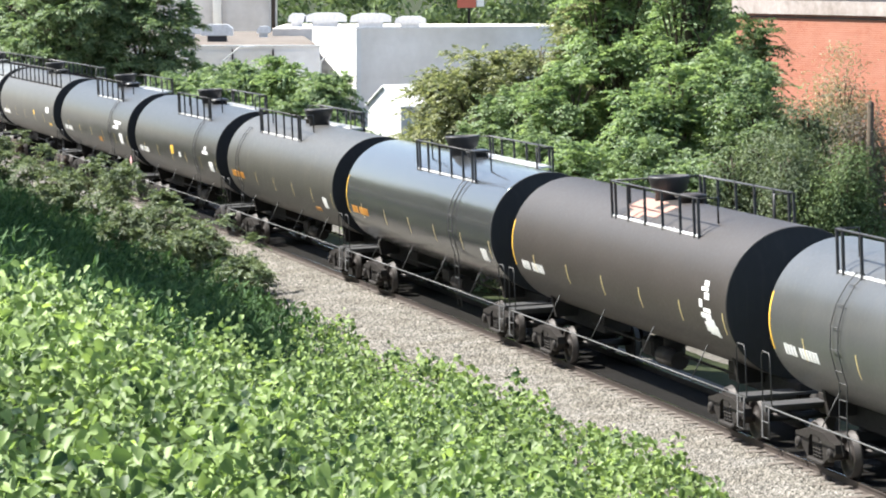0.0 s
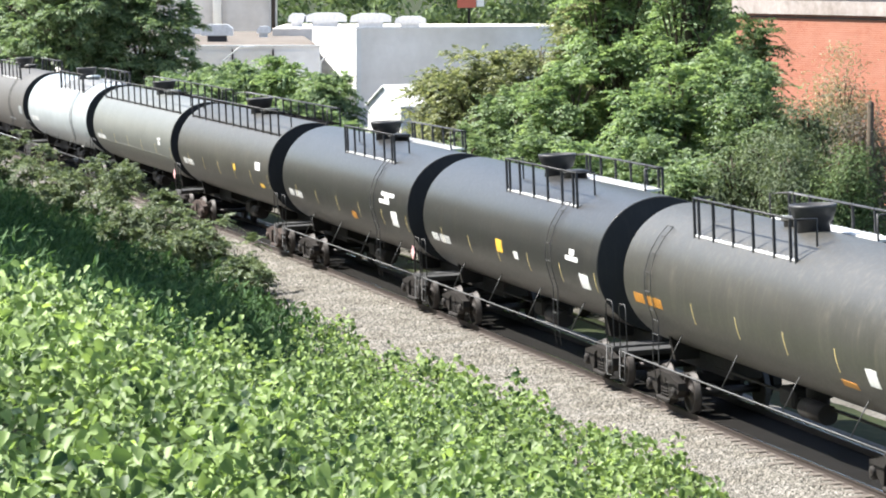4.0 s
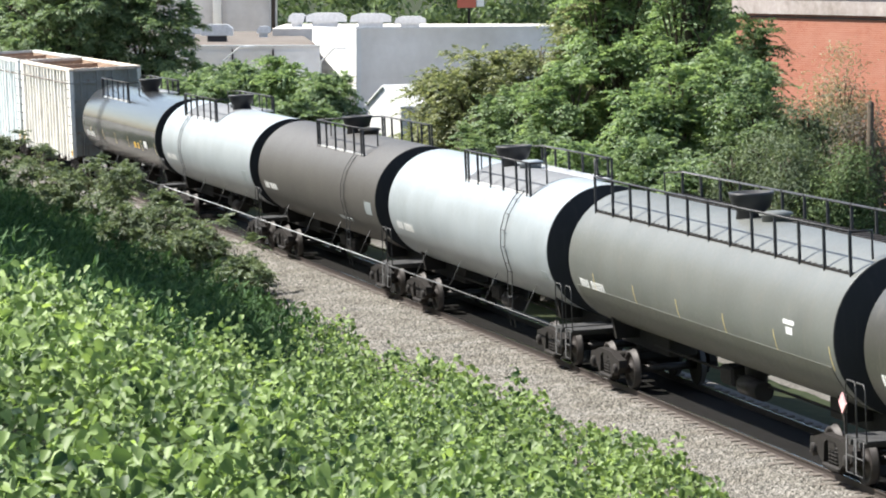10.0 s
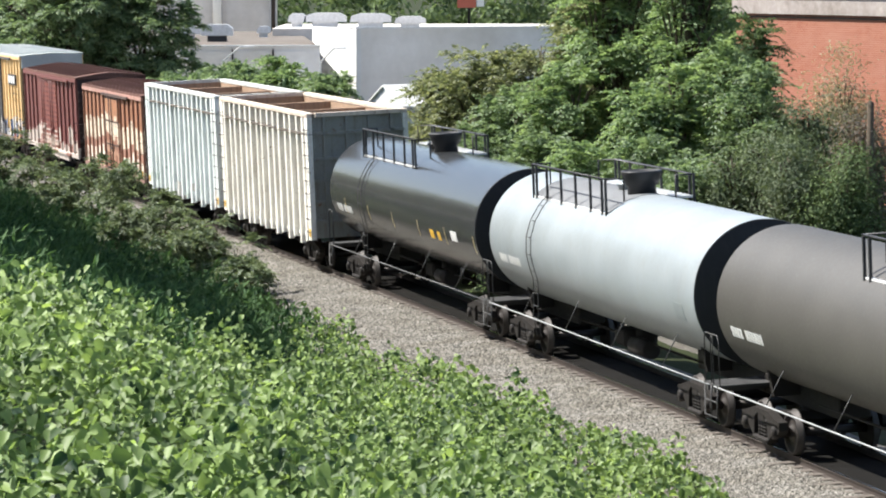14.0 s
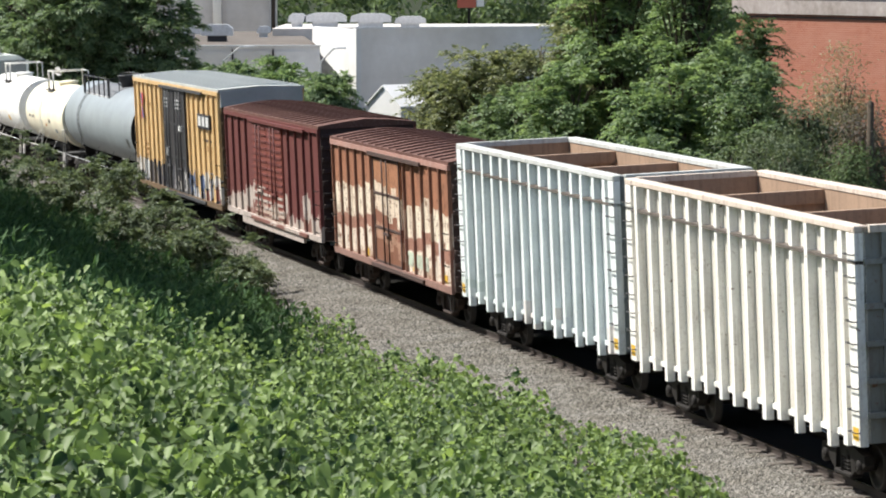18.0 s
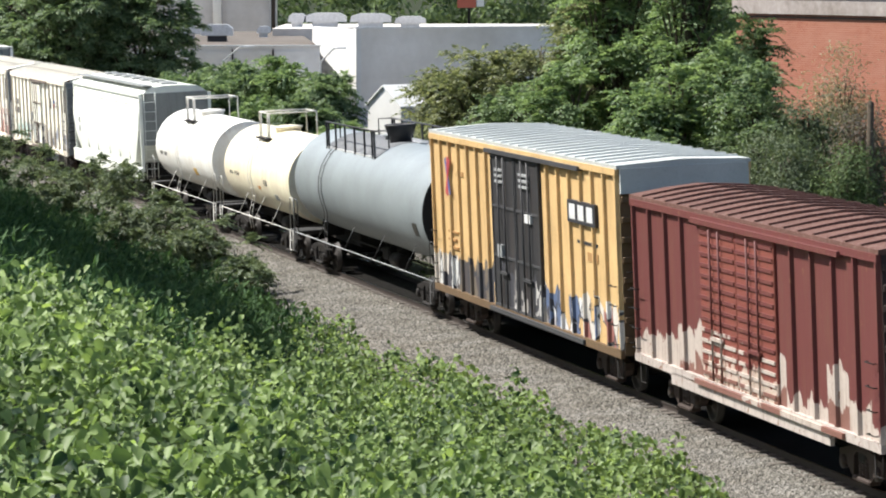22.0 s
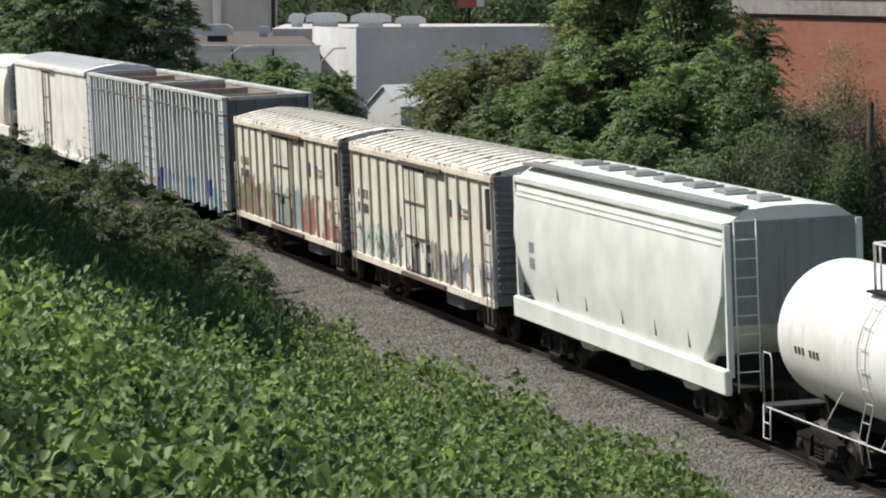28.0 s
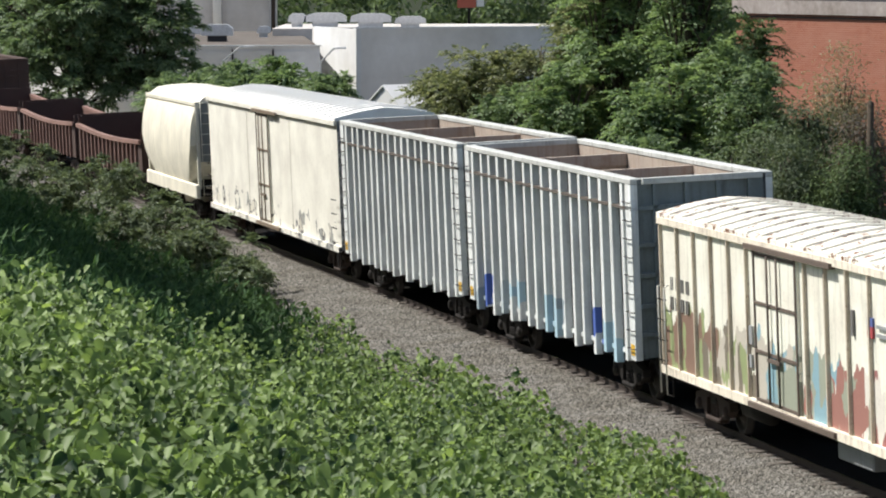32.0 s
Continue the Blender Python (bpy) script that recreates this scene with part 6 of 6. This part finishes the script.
def fronds(name, blobs, count, leaf, aspect=0.42, pairs=6, group=13, length=0.8):
    """Feathered leaves: sprays of drooping stalks, each with pairs of leaflets."""
    c, d = crown_points(blobs, max(8, count // (2 * pairs * group)), 0.1, 1, 0.6)
    c = np.repeat(c, group, 0)
    d = np.repeat(d / np.linalg.norm(d, axis=1, keepdims=True), group, 0)
    n = len(c)
    d = d * 0.7 + rng.normal(size=(n, 3)) * np.array([0.8, 0.8, 0.4]) + np.array([0, 0, 0.3])
    d /= np.linalg.norm(d, axis=1, keepdims=True)
    L = length * (0.65 + 0.6 * rng.random((n, 1)))
    side = np.cross(d, np.array([0.05, 0.02, 1.0]))
    side /= np.linalg.norm(side, axis=1, keepdims=True) + 1e-6
    cs, ns, rs, sz = [], [], [], []
    for i in range(pairs):
        u = 0.22 + 0.78 * i / (pairs - 1)
        at = c + d * L * u - np.array([0, 0, 0.42]) * L * u * u
        way = d - np.array([0, 0, 0.84]) * u
        for sg in (-1, 1):
            r = side * sg * 0.9 + way * 0.55 + np.array([0, 0, -0.22]) + rng.normal(size=(n, 3)) * 0.14
            nr = np.cross(way, side) + rng.normal(size=(n, 3)) * 0.28
            nr *= np.sign(nr[:, 2:3] + 1e-6)
            cs.append(at + r * leaf * 0.45)
            ns.append(nr)
            rs.append(r)
            sz.append(leaf * (1.1 - 0.35 * abs(u - 0.5)) * (0.8 + 0.4 * rng.random(n)))
    return leaves(name, np.concatenate(cs), np.concatenate(ns), np.concatenate(sz), aspect, 0.35, np.concatenate(rs))


def tree(label, x, y, height, blobs, count, leaf, material, name="tree", trunk=0.16, clump=0.45, aspect=0.45, group="", feathered=0.0):
    """Trunk with limbs that reach into the crown, and a crown of many leaves in clumps. blobs are relative to the foot."""
    z0 = float(ground_z(np.array([x]), np.array([y]))[0]) - 0.05
    ob = tagged(empty(name, pose(x, y, z0)), label, "shrub" if name == "shrub" else "tree", group)
    b = Build()
    top = height * 0.72
    line = [(0.12 * math.sin(1.7 * i), 0.12 * math.cos(2.3 * i), top * i / 5) for i in range(6)]
    b.tube(line, [trunk * (1 - 0.14 * i) for i in range(6)], 8)
    part("trunk", b, M_BARK, ob)
    for i, q in enumerate(blobs):
        c = Vector(q[:3])
        st = Vector(line[min(4, 1 + i % 4)])
        lb = Build().tube([st, st.lerp(c, 0.5) + Vector((0, 0, 0.25)), c + Vector((0, 0, q[5] * 0.4))], [trunk * 0.5, trunk * 0.33, trunk * 0.14], 6)
        for k in range(4):
            d = Vector((math.cos(k * 1.6 + i), math.sin(k * 1.6 + i), 0.35))
            e = c + Vector((d.x * q[3], d.y * q[4], d.z * q[5])) * 0.85
            lb.tube([st.lerp(c, 0.6), c.lerp(e, 0.5), e], [trunk * 0.28, trunk * 0.18, trunk * 0.07], 5)
        part("limb", lb, M_BARK, ob)
    if feathered:
        part("crown", fronds("crown", blobs, int(count * (1.4 if material is M_LEAF3 or name == "shrub" else 1.05)), leaf, length=feathered), material, ob)
        return ob
    c, nrm = crown_points(blobs, count, clump)
    me = leaves("crown", c, nrm, leaf * (0.65 + 0.7 * rng.random(len(c))), aspect)
    part("crown", me, material, ob)
    return ob


def round_blobs(h, r, n, low=0.35, seed=0):
    g = np.random.default_rng(seed)
    out = []
    for i in range(n):
        a, u = 2.4 * i + g.random(), (i + 0.5) / n
        z = h * (low + (0.92 - low) * u)
        k = r * (1 - 0.75 * abs(u - 0.35))
        out.append((k * 0.6 * math.cos(a), k * 0.6 * math.sin(a), z, r * (0.34 + 0.3 * g.random()), r * (0.34 + 0.3 * g.random()), h * (0.09 + 0.09 * g.random())))
    return out


TREES = [
    # x, y, height, radius, blobs, leaves, leaf length, crown starts at, material
    (-0.3, 112, 6.7, 1.25, 9, 15000, 0.16, 0.25, M_LEAF3), (0.75, 110, 7.0, 1.1, 9, 13000, 0.16, 0.25, M_LEAF3), (1.75, 108, 6.1, 1.25, 9, 15000, 0.16, 0.2, M_LEAF),
    (3.0, 119, 7.6, 1.3, 9, 12000, 0.16, 0.3, M_LEAF3), (1.6, 121, 6.8, 1.2, 8, 10000, 0.16, 0.3, M_LEAF3),
    (3.7, 106, 6.9, 1.45, 11, 20000, 0.17, 0.2, M_LEAF2), (5.2, 108, 12.0, 1.75, 15, 26000, 0.19, 0.28, M_LEAF2),
    (8.5, 102, 7.4, 1.2, 10, 14000, 0.16, 0.25, M_LEAF2),
    (6.3, 100, 6.9, 1.45, 11, 20000, 0.19, 0.25, M_LEAF2), (7.3, 104, 11.8, 1.4, 14, 22000, 0.19, 0.28, M_LEAF2), (4.5, 112, 9.2, 1.1, 9, 13000, 0.17, 0.4, M_LEAF3),
    (9.75, 110, 7.35, 0.6, 6, 5000, 0.15, 0.72, M_WOODS), (9.0, 98, 6.5, 1.15, 10, 15000, 0.15, 0.3, M_LEAF),
    (8.1, 93, 5.5, 1.5, 11, 24000, 0.10, 0.15, M_THICKET), (9.3, 91, 5.2, 1.3, 10, 20000, 0.10, 0.15, M_THICKET), (10.1, 97, 5.9, 0.9, 8, 9000, 0.11, 0.3, M_THICKET),
    (11.3, 100, 6.8, 1.15, 9, 6000, 0.10, 0.5, M_THIN), (10.3, 89.5, 4.9, 0.85, 9, 14000, 0.10, 0.12, M_WOODS), (10.9, 91.5, 5.7, 0.7, 11, 18000, 0.10, 0.15, M_RUSSET), (11.5, 94, 5.0, 0.6, 8, 8000, 0.10, 0.2, M_WOODS),
    (5.2, 97, 5.0, 1.4, 9, 16000, 0.16, 0.2, M_LEAF), (6.7, 94.5, 4.9, 1.3, 9, 15000, 0.15, 0.2, M_LEAF), (2.6, 103, 4.9, 1.4, 9, 14000, 0.16, 0.2, M_LEAF), (3.9, 99, 5.0, 1.3, 9, 14000, 0.16, 0.2, M_LEAF2), (0.6, 106, 4.6, 1.2, 8, 11000, 0.15, 0.2, M_LEAF),
    (-21.3, 197, 11.3, 4.3, 16, 40000, 0.27, 0.22, M_LEAF), (-17.0, 196, 8.8, 2.8, 12, 26000, 0.25, 0.22, M_LEAF), (-27.0, 215, 12.0, 3.8, 10, 18000, 0.29, 0.22, M_LEAF),
]
KINDS = {M_LEAF3: "broad-leaved tree with browning leaves", M_THIN: "thin sparse tree with pinkish leaves before the brick wall", M_RUSSET: "thin russet tree with bare twigs before the brick wall", M_THICKET: "dusty grey-green small-leaved thicket beside the railway"}
for k, (x, y, h, r, nb, cnt, leaf, low, m) in enumerate(TREES):
    tree(KINDS.get(m, "broad-leaved tree beside the railway"), x, y, h, round_blobs(h, r, nb, low, k), cnt, leaf, m, trunk=0.05 if m in (M_RUSSET, M_THIN) else 0.16, clump=0.3 if y < 150 else 0.5, group="trees along the line", feathered=(0.85 if leaf > 0.14 else 0.0))
for k, (x, y, h, r) in enumerate([(-9.3, 152, 5.7, 2.2), (-7.2, 150, 5.9, 2.0), (-5.4, 147, 5.4, 1.6), (-11.5, 156, 5.2, 2.0), (-4.2, 140, 3.6, 1.2), (-2.4, 128, 3.6, 1.4), (-0.6, 121, 4.2, 1.2), (-8.2, 156, 5.9, 2.1), (-10.4, 149, 4.4, 1.8), (-6.2, 143, 4.4, 1.6), (-8.4, 145, 4.2, 1.7), (-10.2, 160, 5.6, 1.9), (-12.6, 160, 5.0, 1.8)]):
    tree("dense green shrub beyond the track", x, y, h, round_blobs(h, r, 9, 0.2, 50 + k), 12500, 0.22, M_LEAF2 if k % 3 == 1 else M_LEAF, "shrub", 0.09, group="shrubs along the line", feathered=0.75)

# low scrub on the far side of the track
ss, la = rng.uniform(-90, 45, 30000), rng.uniform(6.0, 12, 30000)
pts = np.array([beside(a, b_) for a, b_ in zip(ss, la)])
pts[:, 2] = ground_z(pts[:, 0], pts[:, 1]) + np.abs(rng.normal(size=len(pts))) * np.clip(0.12 * la, 0.3, 0.7) * (0.5 + 0.5 * wave(pts[:, 0], pts[:, 1], 0.9))
scrub = part("scrub", leaves("scrub", pts, rng.normal(size=pts.shape) * 0.5 + np.array([0, 0, 0.8]), 0.2 * (0.6 + 0.7 * rng.random(len(pts)))), M_LEAF, None, "low green scrub beyond the track")
tagged(scrub, category="scrub", kind="stuff")

# far woods on the skyline
fw = []
for k in range(46):
    x = -60 + k * 3.0
    fw.append((x, 335 + 10 * math.sin(k * 1.9), 4.0 + 1.5 * math.sin(k * 2.7), 3.2, 3.0, 5.0 + 1.2 * math.sin(k * 1.3)))
c, nrm = crown_points(fw, 40000, 0.9)
woods = part("far_woods", leaves("far_woods", c, nrm, 0.7 * (0.6 + 0.7 * rng.random(len(c)))), M_WOODS, None, "woods on the skyline")
tagged(woods, category="woods", kind="stuff")

# unseen trees beside the view, added to shade the bank; shrubs at ballast edge
for x, y, h, r, low in ((-7.5, 38.2, 5.0, 1.2, 0.45), (-14.0, 73.0, 9.0, 2.0, 0.5), (-14.2, 76.4, 9.4, 2.2, 0.45), (-14.5, 80, 9.6, 2.5, 0.4), (-14.6, 83.5, 9.6, 2.6, 0.35), (-15.0, 87, 10, 3.0, 0.3), (-16.1, 91.5, 9.4, 3.0, 0.3), (-16.9, 96, 9.6, 3.1, 0.3), (-17.8, 100.5, 9.2, 3.0, 0.3), (-18.5, 105.5, 9.4, 3.1, 0.3), (-19.5, 111.5, 8.4, 3.0, 0.3), (-20.7, 117.5, 8.4, 3.1, 0.3), (-21.9, 124.5, 7.4, 3.0, 0.3), (-23.3, 131.5, 7.0, 3.0, 0.3), (-25.3, 145.5, 6.0, 2.8, 0.3)):
    tree("unseen tree on the bank, added for its shade", x, y, h, round_blobs(h, r, 14, low, int(y)), 6500 if h > 5.5 else 1600, 0.5 if h > 5.5 else 0.2, M_LEAF, trunk=0.16 if h > 5.5 else 0.06, clump=0.35, group="trees on the bank")
for k, (s, l, h, r) in enumerate([(-78, -5.0, 2.8, 1.3), (-69, -5.0, 2.9, 1.3), (-61, -4.9, 3.0, 1.2), (-54, -4.8, 2.6, 1.1), (-48, -4.9, 2.9, 1.1), (-42, -4.6, 2.6, 1.0), (-37, -4.6, 3.2, 0.9), (-33, -4.8, 3.0, 0.9), (-28, -4.6, 2.4, 0.9), (-24, -4.8, 2.5, 0.8), (-20.5, -4.5, 2.0, 0.75), (-17, -4.6, 2.3, 0.75), (-14, -4.5, 1.9, 0.7), (-11.5, -4.6, 1.6, 0.65), (-9.5, -4.9, 1.3, 0.6), (-90, -6, 2.8, 1.6), (-26, -5.9, 1.9, 0.9), (-40, -6.0, 2.2, 1.0), (-17, -5.8, 1.6, 0.8), (-55, -6.2, 2.2, 1.1)]):
    p = beside(s, l)
    tree("feathery grey-green sumac at the edge of the ballast", p.x, p.y, h, round_blobs(h, r, 6, 0.25, 120 + k), 2300, 0.15, M_SUMAC, "shrub", 0.035, 0.28, 0.4, "shrubs at the ballast edge", feathered=0.55)

# vines over the bank
def broad_leaves(name, centre, normal, size):
    """Heart-shaped drooping leaves, four triangles each."""
    n = len(centre)
    normal = normal / np.linalg.norm(normal, axis=1, keepdims=True)
    r = rng.normal(size=(n, 3)) * np.array([1.0, 0.8, 0.5]) + np.array([0.3, -0.6, -0.7])
    t = r - normal * np.sum(r * normal, 1, keepdims=True)
    t /= np.linalg.norm(t, axis=1, keepdims=True)
    w = np.cross(normal, t)
    S = size[:, None]
    base = centre - t * S * 0.42
    up = normal * S * 0.10
    v = np.stack([base, centre - t * S * 0.26 + w * S * 0.33 + up, centre + t * S * 0.14 + w * S * 0.33 + up * 0.5, centre + t * S * 0.60 - normal * S * 0.26,
                  centre + t * S * 0.14 - w * S * 0.33 + up * 0.5, centre - t * S * 0.26 - w * S * 0.33 + up], 1).reshape(-1, 3)
    k = np.arange(n)[:, None] * 6
    f = np.concatenate([k + [0, 1, 2], k + [0, 2, 3], k + [0, 3, 4], k + [0, 4, 5]], 1).reshape(-1, 3)
    me = bpy.data.meshes.new(name)
    me.vertices.add(len(v))
    me.vertices.foreach_set("co", v.ravel())
    me.loops.add(len(f) * 3)
    me.loops.foreach_set("vertex_index", f.ravel())
    me.polygons.add(len(f))
    me.polygons.foreach_set("loop_start", np.arange(len(f)) * 3)
    me.update(calc_edges=True)
    return me


def vine_top(x, y, s, l):
    hump = 0.6 + 0.45 * wave(x, y, 0.8, 0.3) + 0.46 * wave(x, y, 2.0, 1.3) + 0.40 * wave(x, y, 4.6, 0.7) + 0.22 * wave(x, y, 9.5, 2.1) - 0.55 * smooth((wave(x, y, 3.3, 4.2) - 0.35) / 0.25)
    edge = smooth((-l - 3.6 + 0.75 * smooth((s - 2) / 22) - 0.45 * wave(s, s * 0 + 1, 0.6) - 0.35 * wave(s, l, 1.7, 0.5)) / 1.3)
    return np.maximum(hump, 0.08) * edge, edge


def vine_cover(n, s0, s1, l0, l1, deep=0.55):
    """Leaf places through the upper layer of the growth, on the part of the bank that lies open to the track."""
    s, l = rng.uniform(s0, s1, n), rng.uniform(l0, l1, n)
    cx, cy, h = np.interp(s, TS, TX), np.interp(s, TS, TY), np.interp(s, TS, TH)
    x, y = cx - l * np.sin(h), cy + l * np.cos(h)
    top, edge = vine_top(x, y, s, l)
    z = ground_z(x, y) + top - deep * rng.random(n) ** 1.6 * edge + 0.05
    keep = (edge > 0.02) & (np.abs(x) < 0.135 * y + 1.0) & (y > 26)
    return np.stack([x, y, z], 1)[keep]


vines = tagged(empty("vine_cover"), "thick carpet of light green climbing vines on the bank", "vines")
LEAF = [broad_leaves("leaf", np.zeros((1, 3)), np.array([[0.2 * k - 0.2, -0.3, 0.9]]), np.array([0.165])) for k in range(3)]
for me in LEAF:
    me.materials.append(M_VINE)
q = vine_cover(9000, 33, 58, -17, -6, 0.02)[:280]
for i, pnt in enumerate(q):
    part("leaf", LEAF[i % 3], None, vines, "", pose(pnt[0], pnt[1], pnt[2] + 0.03, 12 * math.sin(i * 3.1), 12 * math.cos(i * 2.3), 40 * math.sin(i * 1.7)))
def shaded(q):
    """Where the vines give way, towards the trees on the bank, to coarse grass darkened as by shade."""
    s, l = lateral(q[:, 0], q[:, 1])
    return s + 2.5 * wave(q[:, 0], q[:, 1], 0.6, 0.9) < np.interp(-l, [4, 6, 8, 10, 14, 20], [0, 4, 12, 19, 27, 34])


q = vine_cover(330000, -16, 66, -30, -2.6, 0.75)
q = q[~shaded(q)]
o = part("foliage", broad_leaves("foliage", q, rng.normal(size=q.shape) * 0.38 + np.array([-0.18, -0.38, 0.70]), (0.135 + 0.022 * smooth((52 - q[:, 1]) / 16)) * (0.55 + 0.8 * rng.random(len(q)))), M_VINE, vines)
tagged(o, kind="stuff")
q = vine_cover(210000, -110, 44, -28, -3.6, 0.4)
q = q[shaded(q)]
grass = part("bank_grass", leaves("bank_grass", q, rng.normal(size=q.shape) * 0.5 + np.array([-0.3, -0.6, 0.35]), 0.26 * (0.6 + 0.7 * rng.random(len(q))), 0.28, 0.3, rng.normal(size=q.shape) * 0.45 + np.array([0.15, -0.1, 0.9])), M_GRASS, None, "coarse green grass and weeds on the bank, darkened for shade")
tagged(grass, category="grass", kind="stuff")

# ---- loose stones of the ballast ----
def stones(n, s0, s1, l0, l1, size):
    """Broken stones lying on the shoulder, the upper half of each."""
    s, l = rng.uniform(s0, s1, n), rng.uniform(l0, l1, n)
    x, y, h = np.interp(s, TS, TX), np.interp(s, TS, TY), np.interp(s, TS, TH)
    z = np.interp(l, [-4.9, -4.3, -3.2, -2.0, -1.5, 1.5], [-0.72, -0.5, -0.42, -0.28, -0.21, -0.17])
    c = np.stack([x - l * np.sin(h), y + l * np.cos(h), z], 1)
    ring = np.array([(1, 0.2, -0.1), (-0.1, 1, 0), (-1, -0.2, -0.1), (0.15, -1, 0), (0, 0, 1)], float)
    k = ring[None] * (size * (0.45 + 0.6 * rng.random((n, 5, 1)))) + rng.normal(size=(n, 5, 3)) * size * 0.2
    a = rng.random(n) * 6.28
    ca, sa = np.cos(a)[:, None], np.sin(a)[:, None]
    k = np.stack([k[..., 0] * ca - k[..., 1] * sa, k[..., 0] * sa + k[..., 1] * ca, k[..., 2] * 0.9], -1) + c[:, None]
    f0 = np.array([(0, 1, 4), (1, 2, 4), (2, 3, 4), (3, 0, 4)])
    f = (np.arange(n)[:, None, None] * 5 + f0[None]).reshape(-1, 3)
    me = bpy.data.meshes.new("ballast_stones")
    me.vertices.add(n * 5)
    me.vertices.foreach_set("co", k.ravel())
    me.loops.add(len(f) * 3)
    me.loops.foreach_set("vertex_index", f.ravel())
    me.polygons.add(len(f))
    me.polygons.foreach_set("loop_start", np.arange(len(f)) * 3)
    me.update(calc_edges=True)
    return me


gravel = part("ballast_stones", stones(125000, -40, 32, -4.7, -1.0, 0.047), M_STONE, None, "loose pale grey crushed stones")
tagged(gravel, category="gravel", kind="stuff")

# ---- ties ----
TIE = Build().box(-0.115, 0.115, -1.3, 1.3, -0.18, 0.0, bevel=0.012).mesh("tie")
TIE.materials.append(M_TIE)
for i in range(270):
    s = -95 + i * 0.54
    x, y, h = track(s)
    part("tie", TIE, None, rails, "", pose(x, y, -0.135 + 0.006 * math.sin(i * 2.3), CANT, 0, math.degrees(h) + 1.2 * math.sin(i * 1.7)))


# ---- what moves ----
WAY = [(0, 0.0), (2, 22.84), (4, 45.76), (6, 68.9), (8, 92.15), (10, 115.44), (12, 138.81), (14, 162.35), (16, 185.9), (18, 209.26), (20, 232.57), (22, 255.9), (24, 279.23), (26, 302.58), (28, 325.96), (30, 349.37), (32, 372.78)]


def run(t):
    return float(np.interp(t, [a for a, _ in WAY], [b for _, b in WAY]))


def motions():
    for thing, s0 in CARS:
        rows = []
        for t, d in WAY:
            x, y, h = track(s0 + d)
            rows.append((t, pose(x, y, 0, CANT, 0, math.degrees(h))))
        walk(thing, rows)
    start = {thing: s0 for thing, s0 in CARS}
    for ws, car, dx in AXLES:
        # the wheels roll while their car crosses the view
        t0 = max(0.0, (-130 - start[car]) / 11.65)
        t1 = min(32.0, (55 - start[car]) / 11.65)
        rows = []
        times = [0.0] + list(np.arange(max(t0, 0.05), max(t1, 0.1), 0.05)) + [32.0]
        for t in times:
            turn = run(min(max(t, t0), t1)) / 0.42
            rows.append((t, pose(dx, 0, 0.42) @ Matrix.Rotation(turn % (2 * math.pi), 4, "Y")))
        rows[-1] = (32.0, rows[-2][1])
        walk(ws, rows)


motions()
